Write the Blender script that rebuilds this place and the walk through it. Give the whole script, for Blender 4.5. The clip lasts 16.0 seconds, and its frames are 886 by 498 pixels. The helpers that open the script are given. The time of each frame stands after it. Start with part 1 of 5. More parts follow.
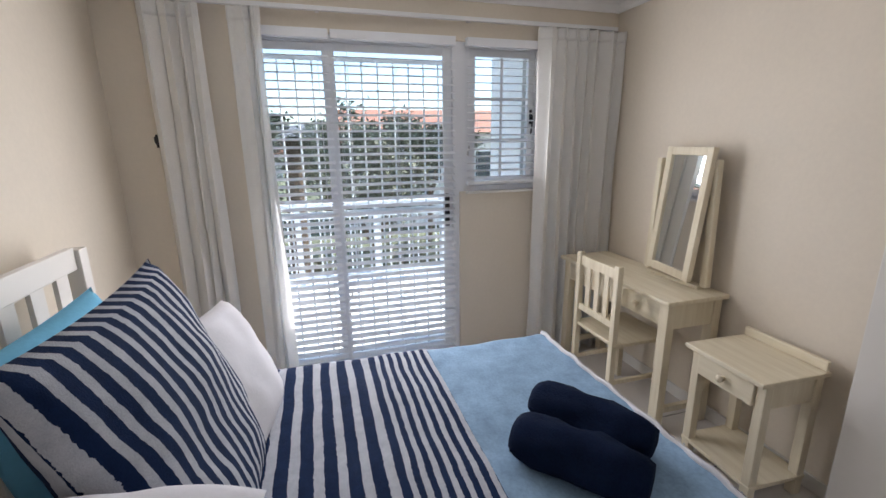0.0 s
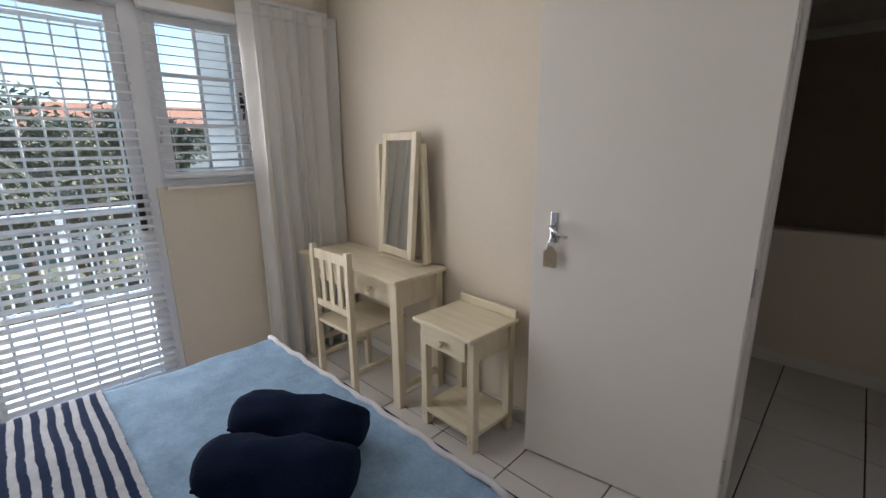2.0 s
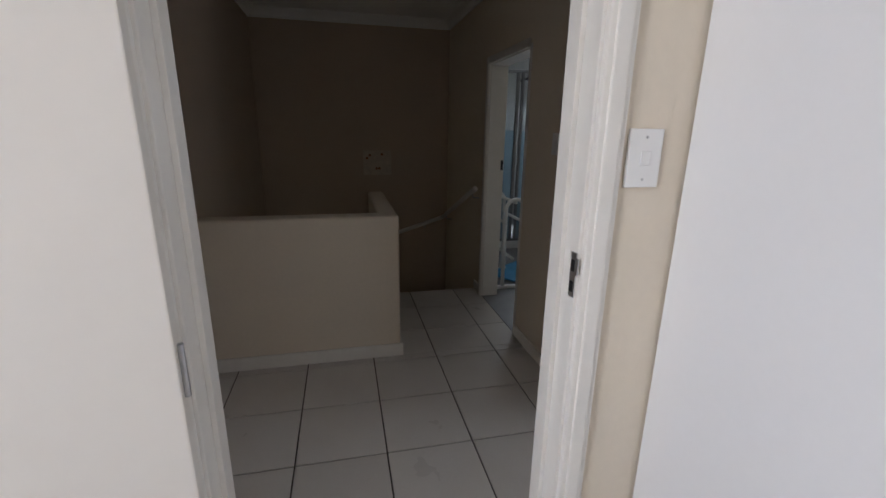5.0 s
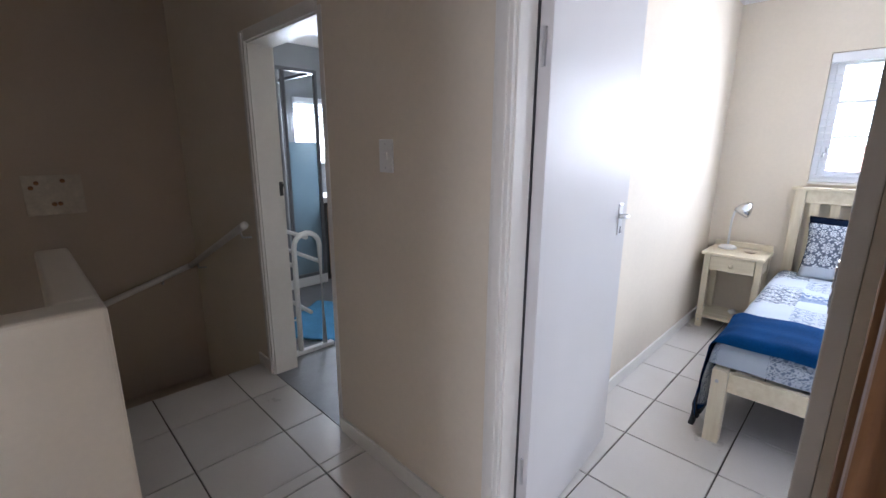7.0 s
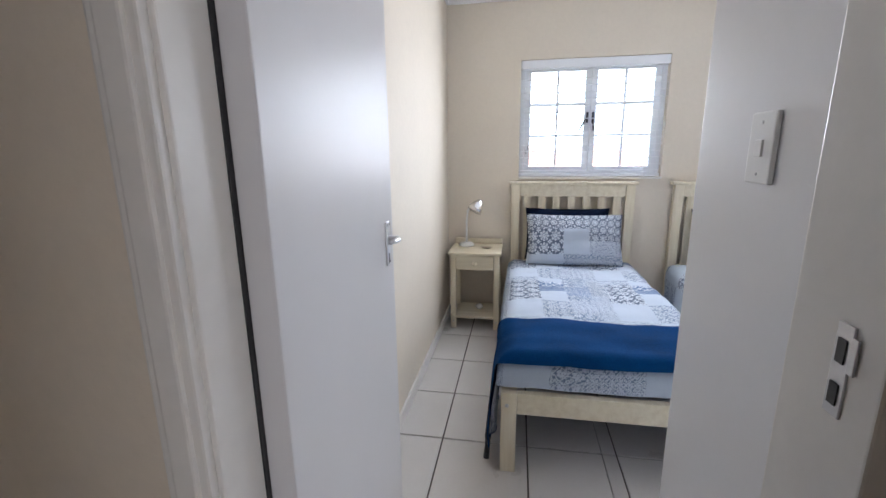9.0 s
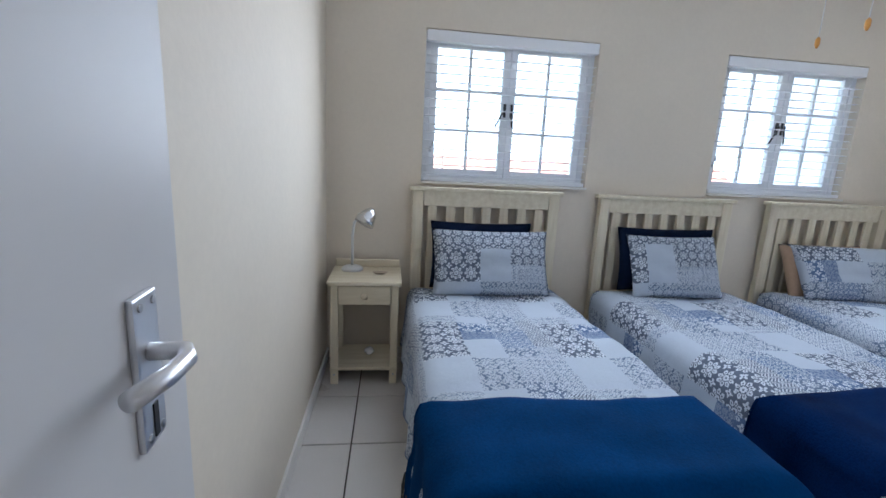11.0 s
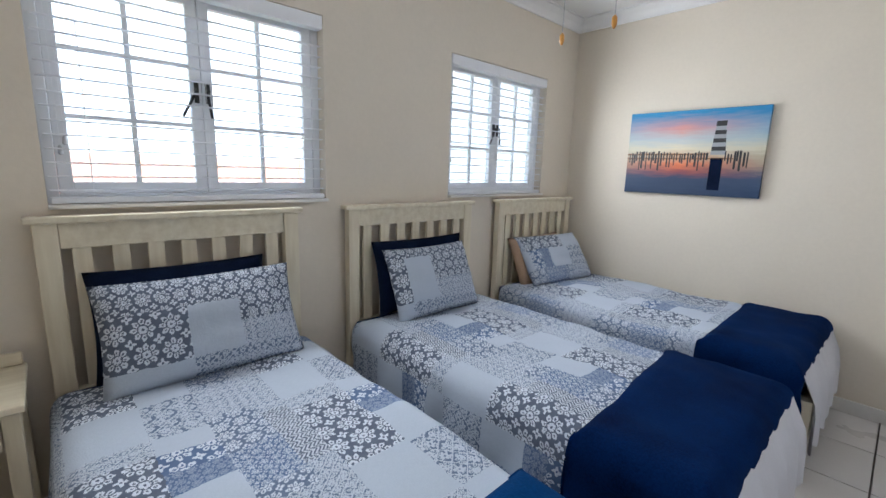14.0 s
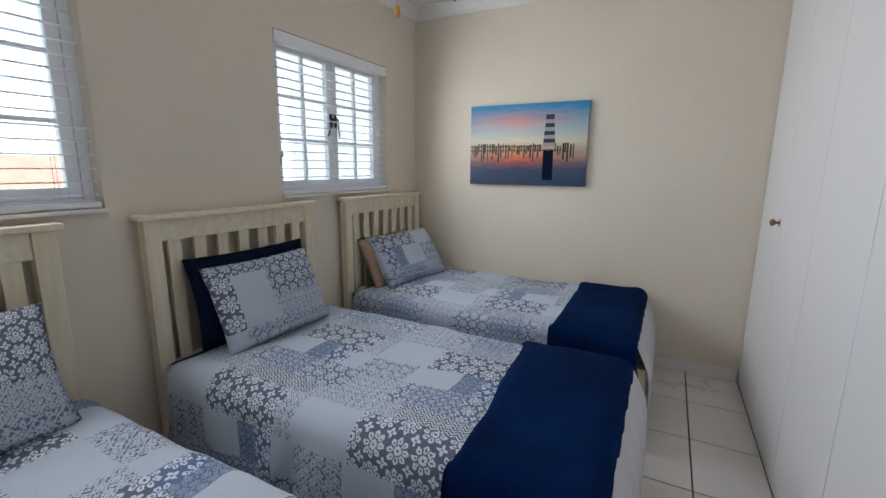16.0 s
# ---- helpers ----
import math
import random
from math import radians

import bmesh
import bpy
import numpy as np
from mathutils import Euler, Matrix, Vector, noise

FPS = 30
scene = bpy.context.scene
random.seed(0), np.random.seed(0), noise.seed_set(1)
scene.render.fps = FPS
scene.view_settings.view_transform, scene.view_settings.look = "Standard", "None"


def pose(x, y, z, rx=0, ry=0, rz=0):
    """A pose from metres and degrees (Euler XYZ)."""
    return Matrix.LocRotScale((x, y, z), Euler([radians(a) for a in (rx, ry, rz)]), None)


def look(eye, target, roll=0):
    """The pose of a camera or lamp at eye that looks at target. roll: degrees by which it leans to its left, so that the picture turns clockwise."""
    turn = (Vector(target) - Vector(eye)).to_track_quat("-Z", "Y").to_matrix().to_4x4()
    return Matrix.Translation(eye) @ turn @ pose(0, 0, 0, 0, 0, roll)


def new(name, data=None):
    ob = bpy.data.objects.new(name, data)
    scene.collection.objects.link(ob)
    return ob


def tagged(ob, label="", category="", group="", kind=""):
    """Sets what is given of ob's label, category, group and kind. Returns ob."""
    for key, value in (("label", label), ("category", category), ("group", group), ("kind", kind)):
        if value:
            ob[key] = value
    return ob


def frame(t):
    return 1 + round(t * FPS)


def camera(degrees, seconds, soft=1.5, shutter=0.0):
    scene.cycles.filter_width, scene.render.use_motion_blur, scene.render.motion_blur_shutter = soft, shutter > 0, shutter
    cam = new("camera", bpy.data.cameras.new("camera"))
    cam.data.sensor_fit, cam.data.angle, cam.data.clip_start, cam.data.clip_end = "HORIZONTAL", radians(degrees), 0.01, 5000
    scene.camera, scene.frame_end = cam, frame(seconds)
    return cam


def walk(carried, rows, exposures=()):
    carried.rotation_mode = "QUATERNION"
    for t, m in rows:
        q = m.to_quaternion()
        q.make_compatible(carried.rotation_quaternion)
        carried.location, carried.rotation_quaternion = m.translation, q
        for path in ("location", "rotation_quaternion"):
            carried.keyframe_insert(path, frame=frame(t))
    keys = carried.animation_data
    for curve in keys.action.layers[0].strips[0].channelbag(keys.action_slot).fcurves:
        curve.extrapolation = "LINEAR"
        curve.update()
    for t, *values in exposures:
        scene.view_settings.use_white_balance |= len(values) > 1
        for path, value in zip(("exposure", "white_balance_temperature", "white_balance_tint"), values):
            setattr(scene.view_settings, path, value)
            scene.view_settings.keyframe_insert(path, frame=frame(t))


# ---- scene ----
cam = camera(91.7, 16.0)
PATH = [
    (0, (-0.638, -3.733, 1.574), (-2.502, -3.188, 1.094), -0.7),
    (0.5, (-0.659, -3.686, 1.484), (-2.44, -2.894, 1.035), 0.5),
    (1, (-0.631, -3.579, 1.493), (-2.312, -2.599, 1.029), 0.0),
    (1.5, (-0.625, -3.515, 1.506), (-2.149, -2.313, 1.023), -1.2),
    (2, (-0.613, -3.414, 1.467), (-1.968, -2.021, 0.994), -0.6),
    (2.5, (-0.582, -3.332, 1.455), (-1.776, -1.798, 0.984), -0.9),
    (3, (-0.524, -3.229, 1.448), (-1.461, -1.53, 0.962), -0.3),
    (3.5, (-0.504, -3.104, 1.437), (-1.101, -1.262, 0.936), -0.4),
    (4, (-0.532, -2.918, 1.431), (-0.757, -0.999, 0.911), -0.9),
    (4.2, (-0.54, -2.83, 1.427), (-0.607, -0.902, 0.899), -0.8),
    (6.3, (-0.531, -1.772, 1.384), (0.488, -0.121, 0.898), 0.9),
    (6.5, (-0.492, -1.677, 1.383), (0.618, -0.083, 0.903), 0.1),
    (7, (-0.376, -1.478, 1.375), (1.004, -0.105, 0.917), 0.3),
    (7.5, (-0.278, -1.311, 1.377), (1.404, -0.327, 0.93), -1.3),
    (8, (-0.188, -1.231, 1.374), (1.656, -0.604, 0.916), -0.6),
    (8.5, (-0.013, -1.173, 1.361), (1.881, -0.716, 0.91), -0.6),
    (10.8, (0.966, -0.966, 1.286), (2.917, -1.136, 0.883), 2.3),
    (11, (1.039, -0.948, 1.27), (2.983, -1.197, 0.872), 2.9),
    (11.5, (1.207, -0.948, 1.285), (3.091, -1.487, 0.886), 3.4),
    (12, (1.341, -0.974, 1.294), (3.181, -1.657, 0.907), 2.5),
    (12.5, (1.462, -1.045, 1.31), (3.254, -1.846, 0.928), 2.2),
    (13, (1.551, -1.084, 1.31), (3.264, -2.048, 0.942), 2.4),
    (13.5, (1.629, -1.098, 1.315), (3.2, -2.282, 0.954), 2.0),
    (14, (1.668, -1.125, 1.311), (3.109, -2.463, 0.949), 1.7),
    (14.5, (1.701, -1.19, 1.319), (3.042, -2.628, 0.952), 1.6),
    (15, (1.725, -1.244, 1.317), (2.948, -2.782, 0.946), 2.1),
    (15.5, (1.758, -1.3, 1.307), (2.866, -2.923, 0.937), 2.3),
    (16, (1.805, -1.327, 1.313), (2.711, -3.07, 0.939), 0.5),
]
walk(cam, [(t, look(eye, target, roll)) for t, eye, target, roll in PATH],
     [(0.0, 1.33, 6360, 11), (0.5, 1.22, 6360, 10), (1.0, 0.98, 6350, 10), (2.5, 1.36, 6600, 9), (3.5, 1.95, 6500, 9), (4.2, 2.1, 6300, 9), (6.3, 2.6, 6200, 14), (7.0, 3.55, 5900, 14), (7.5, 3.5, 5850, 14),
      (8.7, 3.08, 6200, 13), (10.8, 2.42, 5750, 9), (13.0, 2.55, 6150, 9), (14.5, 2.22, 6400, 10), (16.0, 1.92, 6550, 10)])

# ---- world, sun and daylight ----
SUN_EL, SUN_AZ = radians(52), radians(352)
world = bpy.data.worlds.new("sky")
scene.world = world
world.use_nodes = True
_wn = world.node_tree.nodes
_sky = _wn.new("ShaderNodeTexSky")
_sky.sky_type, _sky.sun_disc = "NISHITA", False
_sky.dust_density, _sky.ozone_density = 0.5, 2.5
_sky.sun_elevation, _sky.sun_rotation = SUN_EL, SUN_AZ
world.node_tree.links.new(_sky.outputs[0], _wn["Background"].inputs[0])
_wn["Background"].inputs[1].default_value = 0.15
_sun = new("sun", bpy.data.lights.new("sun", "SUN"))
_sun.data.energy, _sun.data.angle, _sun.data.color = 4.5, radians(0.5), (1.0, 0.95, 0.88)
_sd = Vector((math.sin(SUN_AZ) * math.cos(SUN_EL), math.cos(SUN_AZ) * math.cos(SUN_EL), math.sin(SUN_EL)))
_sun.matrix_world = look(_sd * 40, (0, 0, 0))


def window_light(name, eye, target, w, h, power, colour, spread=math.pi):
    lamp = new(name, bpy.data.lights.new(name, "AREA"))
    lamp.data.shape, lamp.data.size, lamp.data.size_y, lamp.data.energy, lamp.data.color = "RECTANGLE", w, h, power, colour
    lamp.data.spread = spread
    lamp.matrix_world = look(eye, target)
    return lamp


window_light("daylight_patio", (-3.25, -3.44, 1.30), (0, -3.62, 1.15), 1.04, 1.7, 11.5, (1.0, 0.97, 0.99))
window_light("daylight_side", (-3.335, -2.515, 1.72), (0, -2.3, 1.7), 0.45, 0.7, 1.5, (1.0, 0.97, 0.99))
window_light("daylight_east", (3.645, -1.65, 1.58), (0, -1.65, 1.5), 0.98, 0.78, 3.5, (0.89, 0.93, 1.0), radians(168))
window_light("daylight_east", (3.645, -3.52, 1.58), (0, -3.52, 1.5), 0.96, 0.78, 3.1, (0.89, 0.93, 1.0), radians(160))
window_light("daylight_bathroom", (2.38, 3.33, 1.55), (1.3, 0.6, 0.2), 0.62, 0.62, 5.2, (0.90, 0.95, 1.0))


# ---- materials ----
class Mat:
    """A node material with a small vocabulary."""

    def __init__(self, name, colour=(0.8, 0.8, 0.8), rough=0.6, metal=0.0):
        self.m = bpy.data.materials.new(name)
        self.m.use_nodes = True
        self.t = self.m.node_tree
        self.b = self.t.nodes["Principled BSDF"]
        self.b.inputs["Base Color"].default_value = (*colour, 1)
        self.b.inputs["Roughness"].default_value = rough
        self.b.inputs["Metallic"].default_value = metal
        self._c = None

    def node(self, kind, operation="", data_type="", noise_dimensions=""):
        n = self.t.nodes.new(kind)
        if operation:
            n.operation = operation
        if data_type:
            n.data_type = data_type
        if noise_dimensions:
            n.noise_dimensions = noise_dimensions
        return n

    def link(self, a, b):
        self.t.links.new(a, b)

    def coord(self, which="Object"):
        if self._c is None:
            self._c = self.node("ShaderNodeTexCoord")
        return self._c.outputs[which]

    def mapped(self, scale=(1, 1, 1), which="Object", turn=(0, 0, 0)):
        mp = self.node("ShaderNodeMapping")
        mp.inputs["Scale"].default_value = scale
        mp.inputs["Rotation"].default_value = turn
        self.link(self.coord(which), mp.inputs["Vector"])
        return mp.outputs[0]

    def noise(self, scale, detail=3.0, vec=None, rough=0.55):
        n = self.node("ShaderNodeTexNoise")
        n.inputs["Scale"].default_value, n.inputs["Detail"].default_value, n.inputs["Roughness"].default_value = scale, detail, rough
        self.link(vec or self.coord(), n.inputs["Vector"])
        return n.outputs["Fac"]

    def ramp(self, fac, stops):
        r = self.node("ShaderNodeValToRGB")
        e = r.color_ramp.elements
        while len(e) < len(stops):
            e.new(0.5)
        for el, (p, c) in zip(e, stops):
            el.position, el.color = p, (*c, 1)
        self.link(fac, r.inputs[0])
        return r.outputs[0]

    def math(self, op, a, b=None, c=None):
        n = self.node("ShaderNodeMath", operation=op)
        for i, v in enumerate((a, b, c)):
            if v is None:
                continue
            if isinstance(v, (int, float)):
                n.inputs[i].default_value = v
            else:
                self.link(v, n.inputs[i])
        return n.outputs[0]

    def mix(self, fac, a, b):
        n = self.node("ShaderNodeMix", data_type="RGBA")
        for i, v in ((0, fac), (6, a), (7, b)):
            if isinstance(v, (int, float)):
                n.inputs[i].default_value = v
            elif isinstance(v, tuple):
                n.inputs[i].default_value = (*v, 1)
            else:
                self.link(v, n.inputs[i])
        return n.outputs[2]

    def colour(self, out):
        self.link(out, self.b.inputs["Base Color"])
        return self

    def rough(self, out):
        self.link(out, self.b.inputs["Roughness"])
        return self

    def bump(self, height, strength=0.3, dist=0.01):
        n = self.node("ShaderNodeBump")
        n.inputs["Strength"].default_value, n.inputs["Distance"].default_value = strength, dist
        self.link(height, n.inputs["Height"])
        self.link(n.outputs[0], self.b.inputs["Normal"])
        return self


def plain(name, colour, rough=0.6, metal=0.0, vary=0.08, scale=6.0, bump=0.0, bscale=60.0, spec=0.5):
    """A paint or fabric with a broad and a fine variation."""
    k = Mat(name, colour, rough, metal)
    k.b.inputs["Specular IOR Level"].default_value = spec
    lo = tuple(max(0, c * (1 - vary)) for c in colour)
    hi = tuple(min(1, c * (1 + vary)) for c in colour)
    broad, fine = k.noise(scale, 4), k.noise(bscale, 3)
    f = k.math("ADD", k.math("MULTIPLY", broad, 0.65), k.math("MULTIPLY", fine, 0.35))
    k.colour(k.ramp(f, [(0.3, lo), (0.7, hi)]))
    if bump:
        k.bump(fine, bump, 0.004)
    return k.m


M_wall = plain("cream_plaster", (0.75, 0.672, 0.56), 0.68, vary=0.045, scale=1.6, bump=0.14, bscale=45, spec=0.2)
# the cream plaster again, with the stairwell's dimness put into its colour
M_landwall = plain("dimmed_plaster", (0.54, 0.44, 0.345), 0.75, vary=0.04, scale=1.8, bump=0.12, bscale=45)
M_ceil = plain("ceiling_white", (0.86, 0.85, 0.83), 0.85, vary=0.02, scale=2, bump=0.05)
M_doorpaint = plain("white_enamel", (0.77, 0.735, 0.68), 0.5, vary=0.02, scale=2.5, bump=0.03, bscale=25, spec=0.35)
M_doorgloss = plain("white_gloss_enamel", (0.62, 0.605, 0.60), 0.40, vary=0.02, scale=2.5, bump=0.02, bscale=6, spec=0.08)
M_satin = plain("satin_aluminium", (0.74, 0.74, 0.76), 0.36, 1.0, vary=0.05, scale=20)
M_trim = plain("trim_enamel", (0.78, 0.755, 0.71), 0.4, vary=0.04, scale=8, bump=0.05, bscale=40)
M_white = plain("white_melamine", (0.78, 0.78, 0.79), 0.38, vary=0.015, scale=2)
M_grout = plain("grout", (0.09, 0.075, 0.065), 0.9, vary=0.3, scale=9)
M_alu = plain("white_aluminium", (0.86, 0.87, 0.89), 0.4, vary=0.02, scale=8)
M_chrome = plain("chrome", (0.72, 0.73, 0.75), 0.16, 1.0, vary=0.04, scale=20)
# chrome with a much darker base colour, for the shower frame
M_darkchrome = plain("dark_chrome", (0.20, 0.205, 0.22), 0.28, 1.0, vary=0.12, scale=20)
M_steel = plain("brushed_steel", (0.55, 0.55, 0.56), 0.32, 1.0, vary=0.08, scale=30)
M_dark = plain("black_metal", (0.02, 0.02, 0.022), 0.4, vary=0.2)
M_brass = plain("amber_bead", (0.55, 0.25, 0.05), 0.3, vary=0.2, scale=30)
M_navy = plain("navy_plush", (0.001, 0.013, 0.060), 0.95, vary=0.6, scale=4, bump=0.5, bscale=160, spec=0.05)
M_navydark = plain("navy_towel", (0.006, 0.012, 0.032), 0.95, vary=0.35, scale=9, bump=0.9, bscale=140, spec=0.06)
M_royal = plain("royal_blue_throw", (0.0022, 0.036, 0.125), 0.85, vary=0.35, scale=5, bump=0.4, bscale=120, spec=0.04)
M_ltblue = plain("light_blue_blanket", (0.235, 0.350, 0.48), 0.9, vary=0.24, scale=11, bump=0.7, bscale=90, spec=0.12)
M_teal = plain("teal_pillow", (0.16, 0.42, 0.60), 0.85, vary=0.1, scale=6, bump=0.3, spec=0.12)
M_linen = plain("white_linen", (0.58, 0.57, 0.59), 0.85, vary=0.05, scale=6, bump=0.3, bscale=90, spec=0.12)
M_tanlinen = plain("tan_pillow", (0.42, 0.29, 0.20), 0.9, vary=0.1, scale=6, bump=0.3, spec=0.12)
M_mattress = plain("mattress", (0.70, 0.69, 0.68), 0.9, vary=0.04, spec=0.12)
M_navysheet = plain("navy_valance", (0.012, 0.030, 0.11), 0.85, vary=0.2, bump=0.3, spec=0.12)
M_bathfloor = plain("grey_vinyl", (0.24, 0.245, 0.26), 0.5, vary=0.12, scale=9)
M_bathwall = plain("bath_tile_paint", (0.32, 0.335, 0.35), 0.35, vary=0.03)
M_mat = plain("blue_bath_mat", (0.12, 0.36, 0.62), 0.95, vary=0.15, bump=0.6, bscale=90, spec=0.12)
M_plastic = plain("white_plastic", (0.80, 0.80, 0.79), 0.4, vary=0.015)
M_ceramic = plain("ceramic_white", (0.85, 0.85, 0.85), 0.12, vary=0.01)
M_tag = plain("wooden_tag", (0.50, 0.42, 0.32), 0.6, vary=0.15, scale=20)


def make_wood(name, lo, hi, rough=0.5, axis=0):
    k = Mat(name, hi, rough)
    s = [14.0, 14.0, 14.0]
    s[axis] = 1.2
    grain = k.noise(2.2, 5, k.mapped(tuple(s)), 0.6)
    broad = k.noise(3.0, 2)
    f = k.math("ADD", k.math("MULTIPLY", grain, 0.7), k.math("MULTIPLY", broad, 0.3))
    k.colour(k.ramp(f, [(0.30, lo), (0.62, hi)]))
    k.bump(grain, 0.15, 0.003)
    return k.m


M_cream = make_wood("cream_washed_wood", (0.65, 0.56, 0.395), (0.80, 0.725, 0.56), 0.48, 2)
M_creamtop = make_wood("cream_washed_board", (0.64, 0.55, 0.385), (0.79, 0.715, 0.55), 0.42, 0)
M_brown = make_wood("dark_wood", (0.13, 0.055, 0.022), (0.38, 0.18, 0.070), 0.42, 2)


def make_tile():
    k = Mat("glazed_tile", (0.7, 0.68, 0.65), 0.22)
    info = k.node("ShaderNodeObjectInfo")
    where = k.node("ShaderNodeNewGeometry").outputs["Position"]
    n = k.noise(2.3, 4, where)
    n2 = k.noise(70, 2, where)
    f = k.math("ADD", k.math("MULTIPLY", n, 0.6), k.math("ADD", k.math("MULTIPLY", n2, 0.15), k.math("MULTIPLY", info.outputs["Random"], 0.25)))
    k.colour(k.ramp(f, [(0.25, (0.60, 0.565, 0.53)), (0.75, (0.72, 0.69, 0.66))]))
    k.rough(k.math("ADD", k.math("MULTIPLY", n, 0.22), 0.20))
    k.bump(n, 0.03, 0.004)
    return k.m


M_tile = make_tile()


def make_glass(name, tint=(1, 1, 1), rough=0.0):
    k = Mat(name, tint, rough)
    tr = k.node("ShaderNodeBsdfTransparent")
    tr.inputs[0].default_value = (*tint, 1)
    gl = k.node("ShaderNodeBsdfGlossy")
    gl.inputs["Roughness"].default_value = 0.02
    fr = k.node("ShaderNodeFresnel")
    fr.inputs[0].default_value = 1.45
    mx = k.node("ShaderNodeMixShader")
    k.link(k.math("MULTIPLY", fr.outputs[0], 0.7), mx.inputs[0])
    k.link(tr.outputs[0], mx.inputs[1])
    k.link(gl.outputs[0], mx.inputs[2])
    k.link(mx.outputs[0], k.t.nodes["Material Output"].inputs[0])
    return k.m


M_glass = make_glass("window_glass", (0.96, 0.98, 0.98))
M_mirror = Mat("mirror_silver", (0.86, 0.87, 0.87), 0.02, 1.0).m


def make_sheer(name, colour, trans):
    """Thin cloth: part of the light goes through it."""
    k = Mat(name, colour, 0.9)
    weave = k.noise(240, 2)
    broad = k.noise(3, 3)
    c = k.ramp(broad, [(0.3, tuple(v * 0.93 for v in colour)), (0.7, colour)])
    di = k.node("ShaderNodeBsdfDiffuse")
    tl = k.node("ShaderNodeBsdfTranslucent")
    tp = k.node("ShaderNodeBsdfTransparent")
    k.link(c, di.inputs[0])
    k.link(c, tl.inputs[0])
    m1, m2 = k.node("ShaderNodeMixShader"), k.node("ShaderNodeMixShader")
    m1.inputs[0].default_value = trans
    k.link(di.outputs[0], m1.inputs[1])
    k.link(tl.outputs[0], m1.inputs[2])
    k.link(k.math("MULTIPLY", weave, 0.24), m2.inputs[0])
    k.link(m1.outputs[0], m2.inputs[1])
    k.link(tp.outputs[0], m2.inputs[2])
    k.link(m2.outputs[0], k.t.nodes["Material Output"].inputs[0])
    return k.m


M_curtain = make_sheer("cream_sheer", (0.96, 0.95, 0.92), 0.22)


def make_slat():
    """White vinyl that lets some daylight through."""
    k = Mat("blind_white", (0.86, 0.86, 0.87), 0.45)
    tl = k.node("ShaderNodeBsdfTranslucent")
    tl.inputs[0].default_value = (0.93, 0.935, 0.95, 1)
    c = k.ramp(k.noise(9, 2), [(0.3, (0.84, 0.84, 0.85)), (0.7, (0.88, 0.88, 0.89))])
    k.colour(c)
    mx = k.node("ShaderNodeMixShader")
    mx.inputs[0].default_value = 0.74
    k.link(k.b.outputs[0], mx.inputs[1])
    k.link(tl.outputs[0], mx.inputs[2])
    k.link(mx.outputs[0], k.t.nodes["Material Output"].inputs[0])
    return k.m


M_slat = make_slat()
M_frost = make_sheer("frosted_glass", (0.27, 0.355, 0.405), 0.6)


def make_stripes():
    """Woven stripes across v of the cloth: broad ones, then narrow ones."""
    k = Mat("navy_white_stripes", (0.8, 0.8, 0.8), 0.9)
    k.b.inputs["Specular IOR Level"].default_value = 0.12
    sep = k.node("ShaderNodeSeparateXYZ")
    k.link(k.coord("UV"), sep.inputs[0])
    wob = k.math("MULTIPLY", k.math("SUBTRACT", k.noise(90, 3), 0.5), 0.010)
    sway = k.math("MULTIPLY", k.math("SUBTRACT", k.noise(7, 2), 0.5), 0.016)
    v = k.math("ADD", k.math("ADD", sep.outputs[1], wob), sway)
    narrow = k.math("GREATER_THAN", k.math("FRACT", k.math("DIVIDE", v, 0.040)), 0.47)
    broad = k.math("GREATER_THAN", k.math("FRACT", k.math("DIVIDE", v, 0.072)), 0.43)
    side = k.math("GREATER_THAN", v, 0.28)
    s = k.math("ADD", k.math("MULTIPLY", broad, side), k.math("MULTIPLY", narrow, k.math("SUBTRACT", 1.0, side)))
    fine = k.noise(300, 2)
    pile = k.noise(45, 4)
    tone = k.math("ADD", k.math("MULTIPLY", fine, 0.4), k.math("MULTIPLY", k.noise(28, 4), 0.6))
    k.colour(k.mix(s, k.mix(tone, (0.24, 0.26, 0.31), (0.62, 0.63, 0.66)), k.mix(tone, (0.002, 0.006, 0.022), (0.014, 0.034, 0.10))))
    k.bump(k.math("ADD", k.math("ADD", fine, k.math("MULTIPLY", pile, 1.2)), k.math("MULTIPLY", s, 0.6)), 0.45, 0.004)
    return k.m


M_stripes = make_stripes()


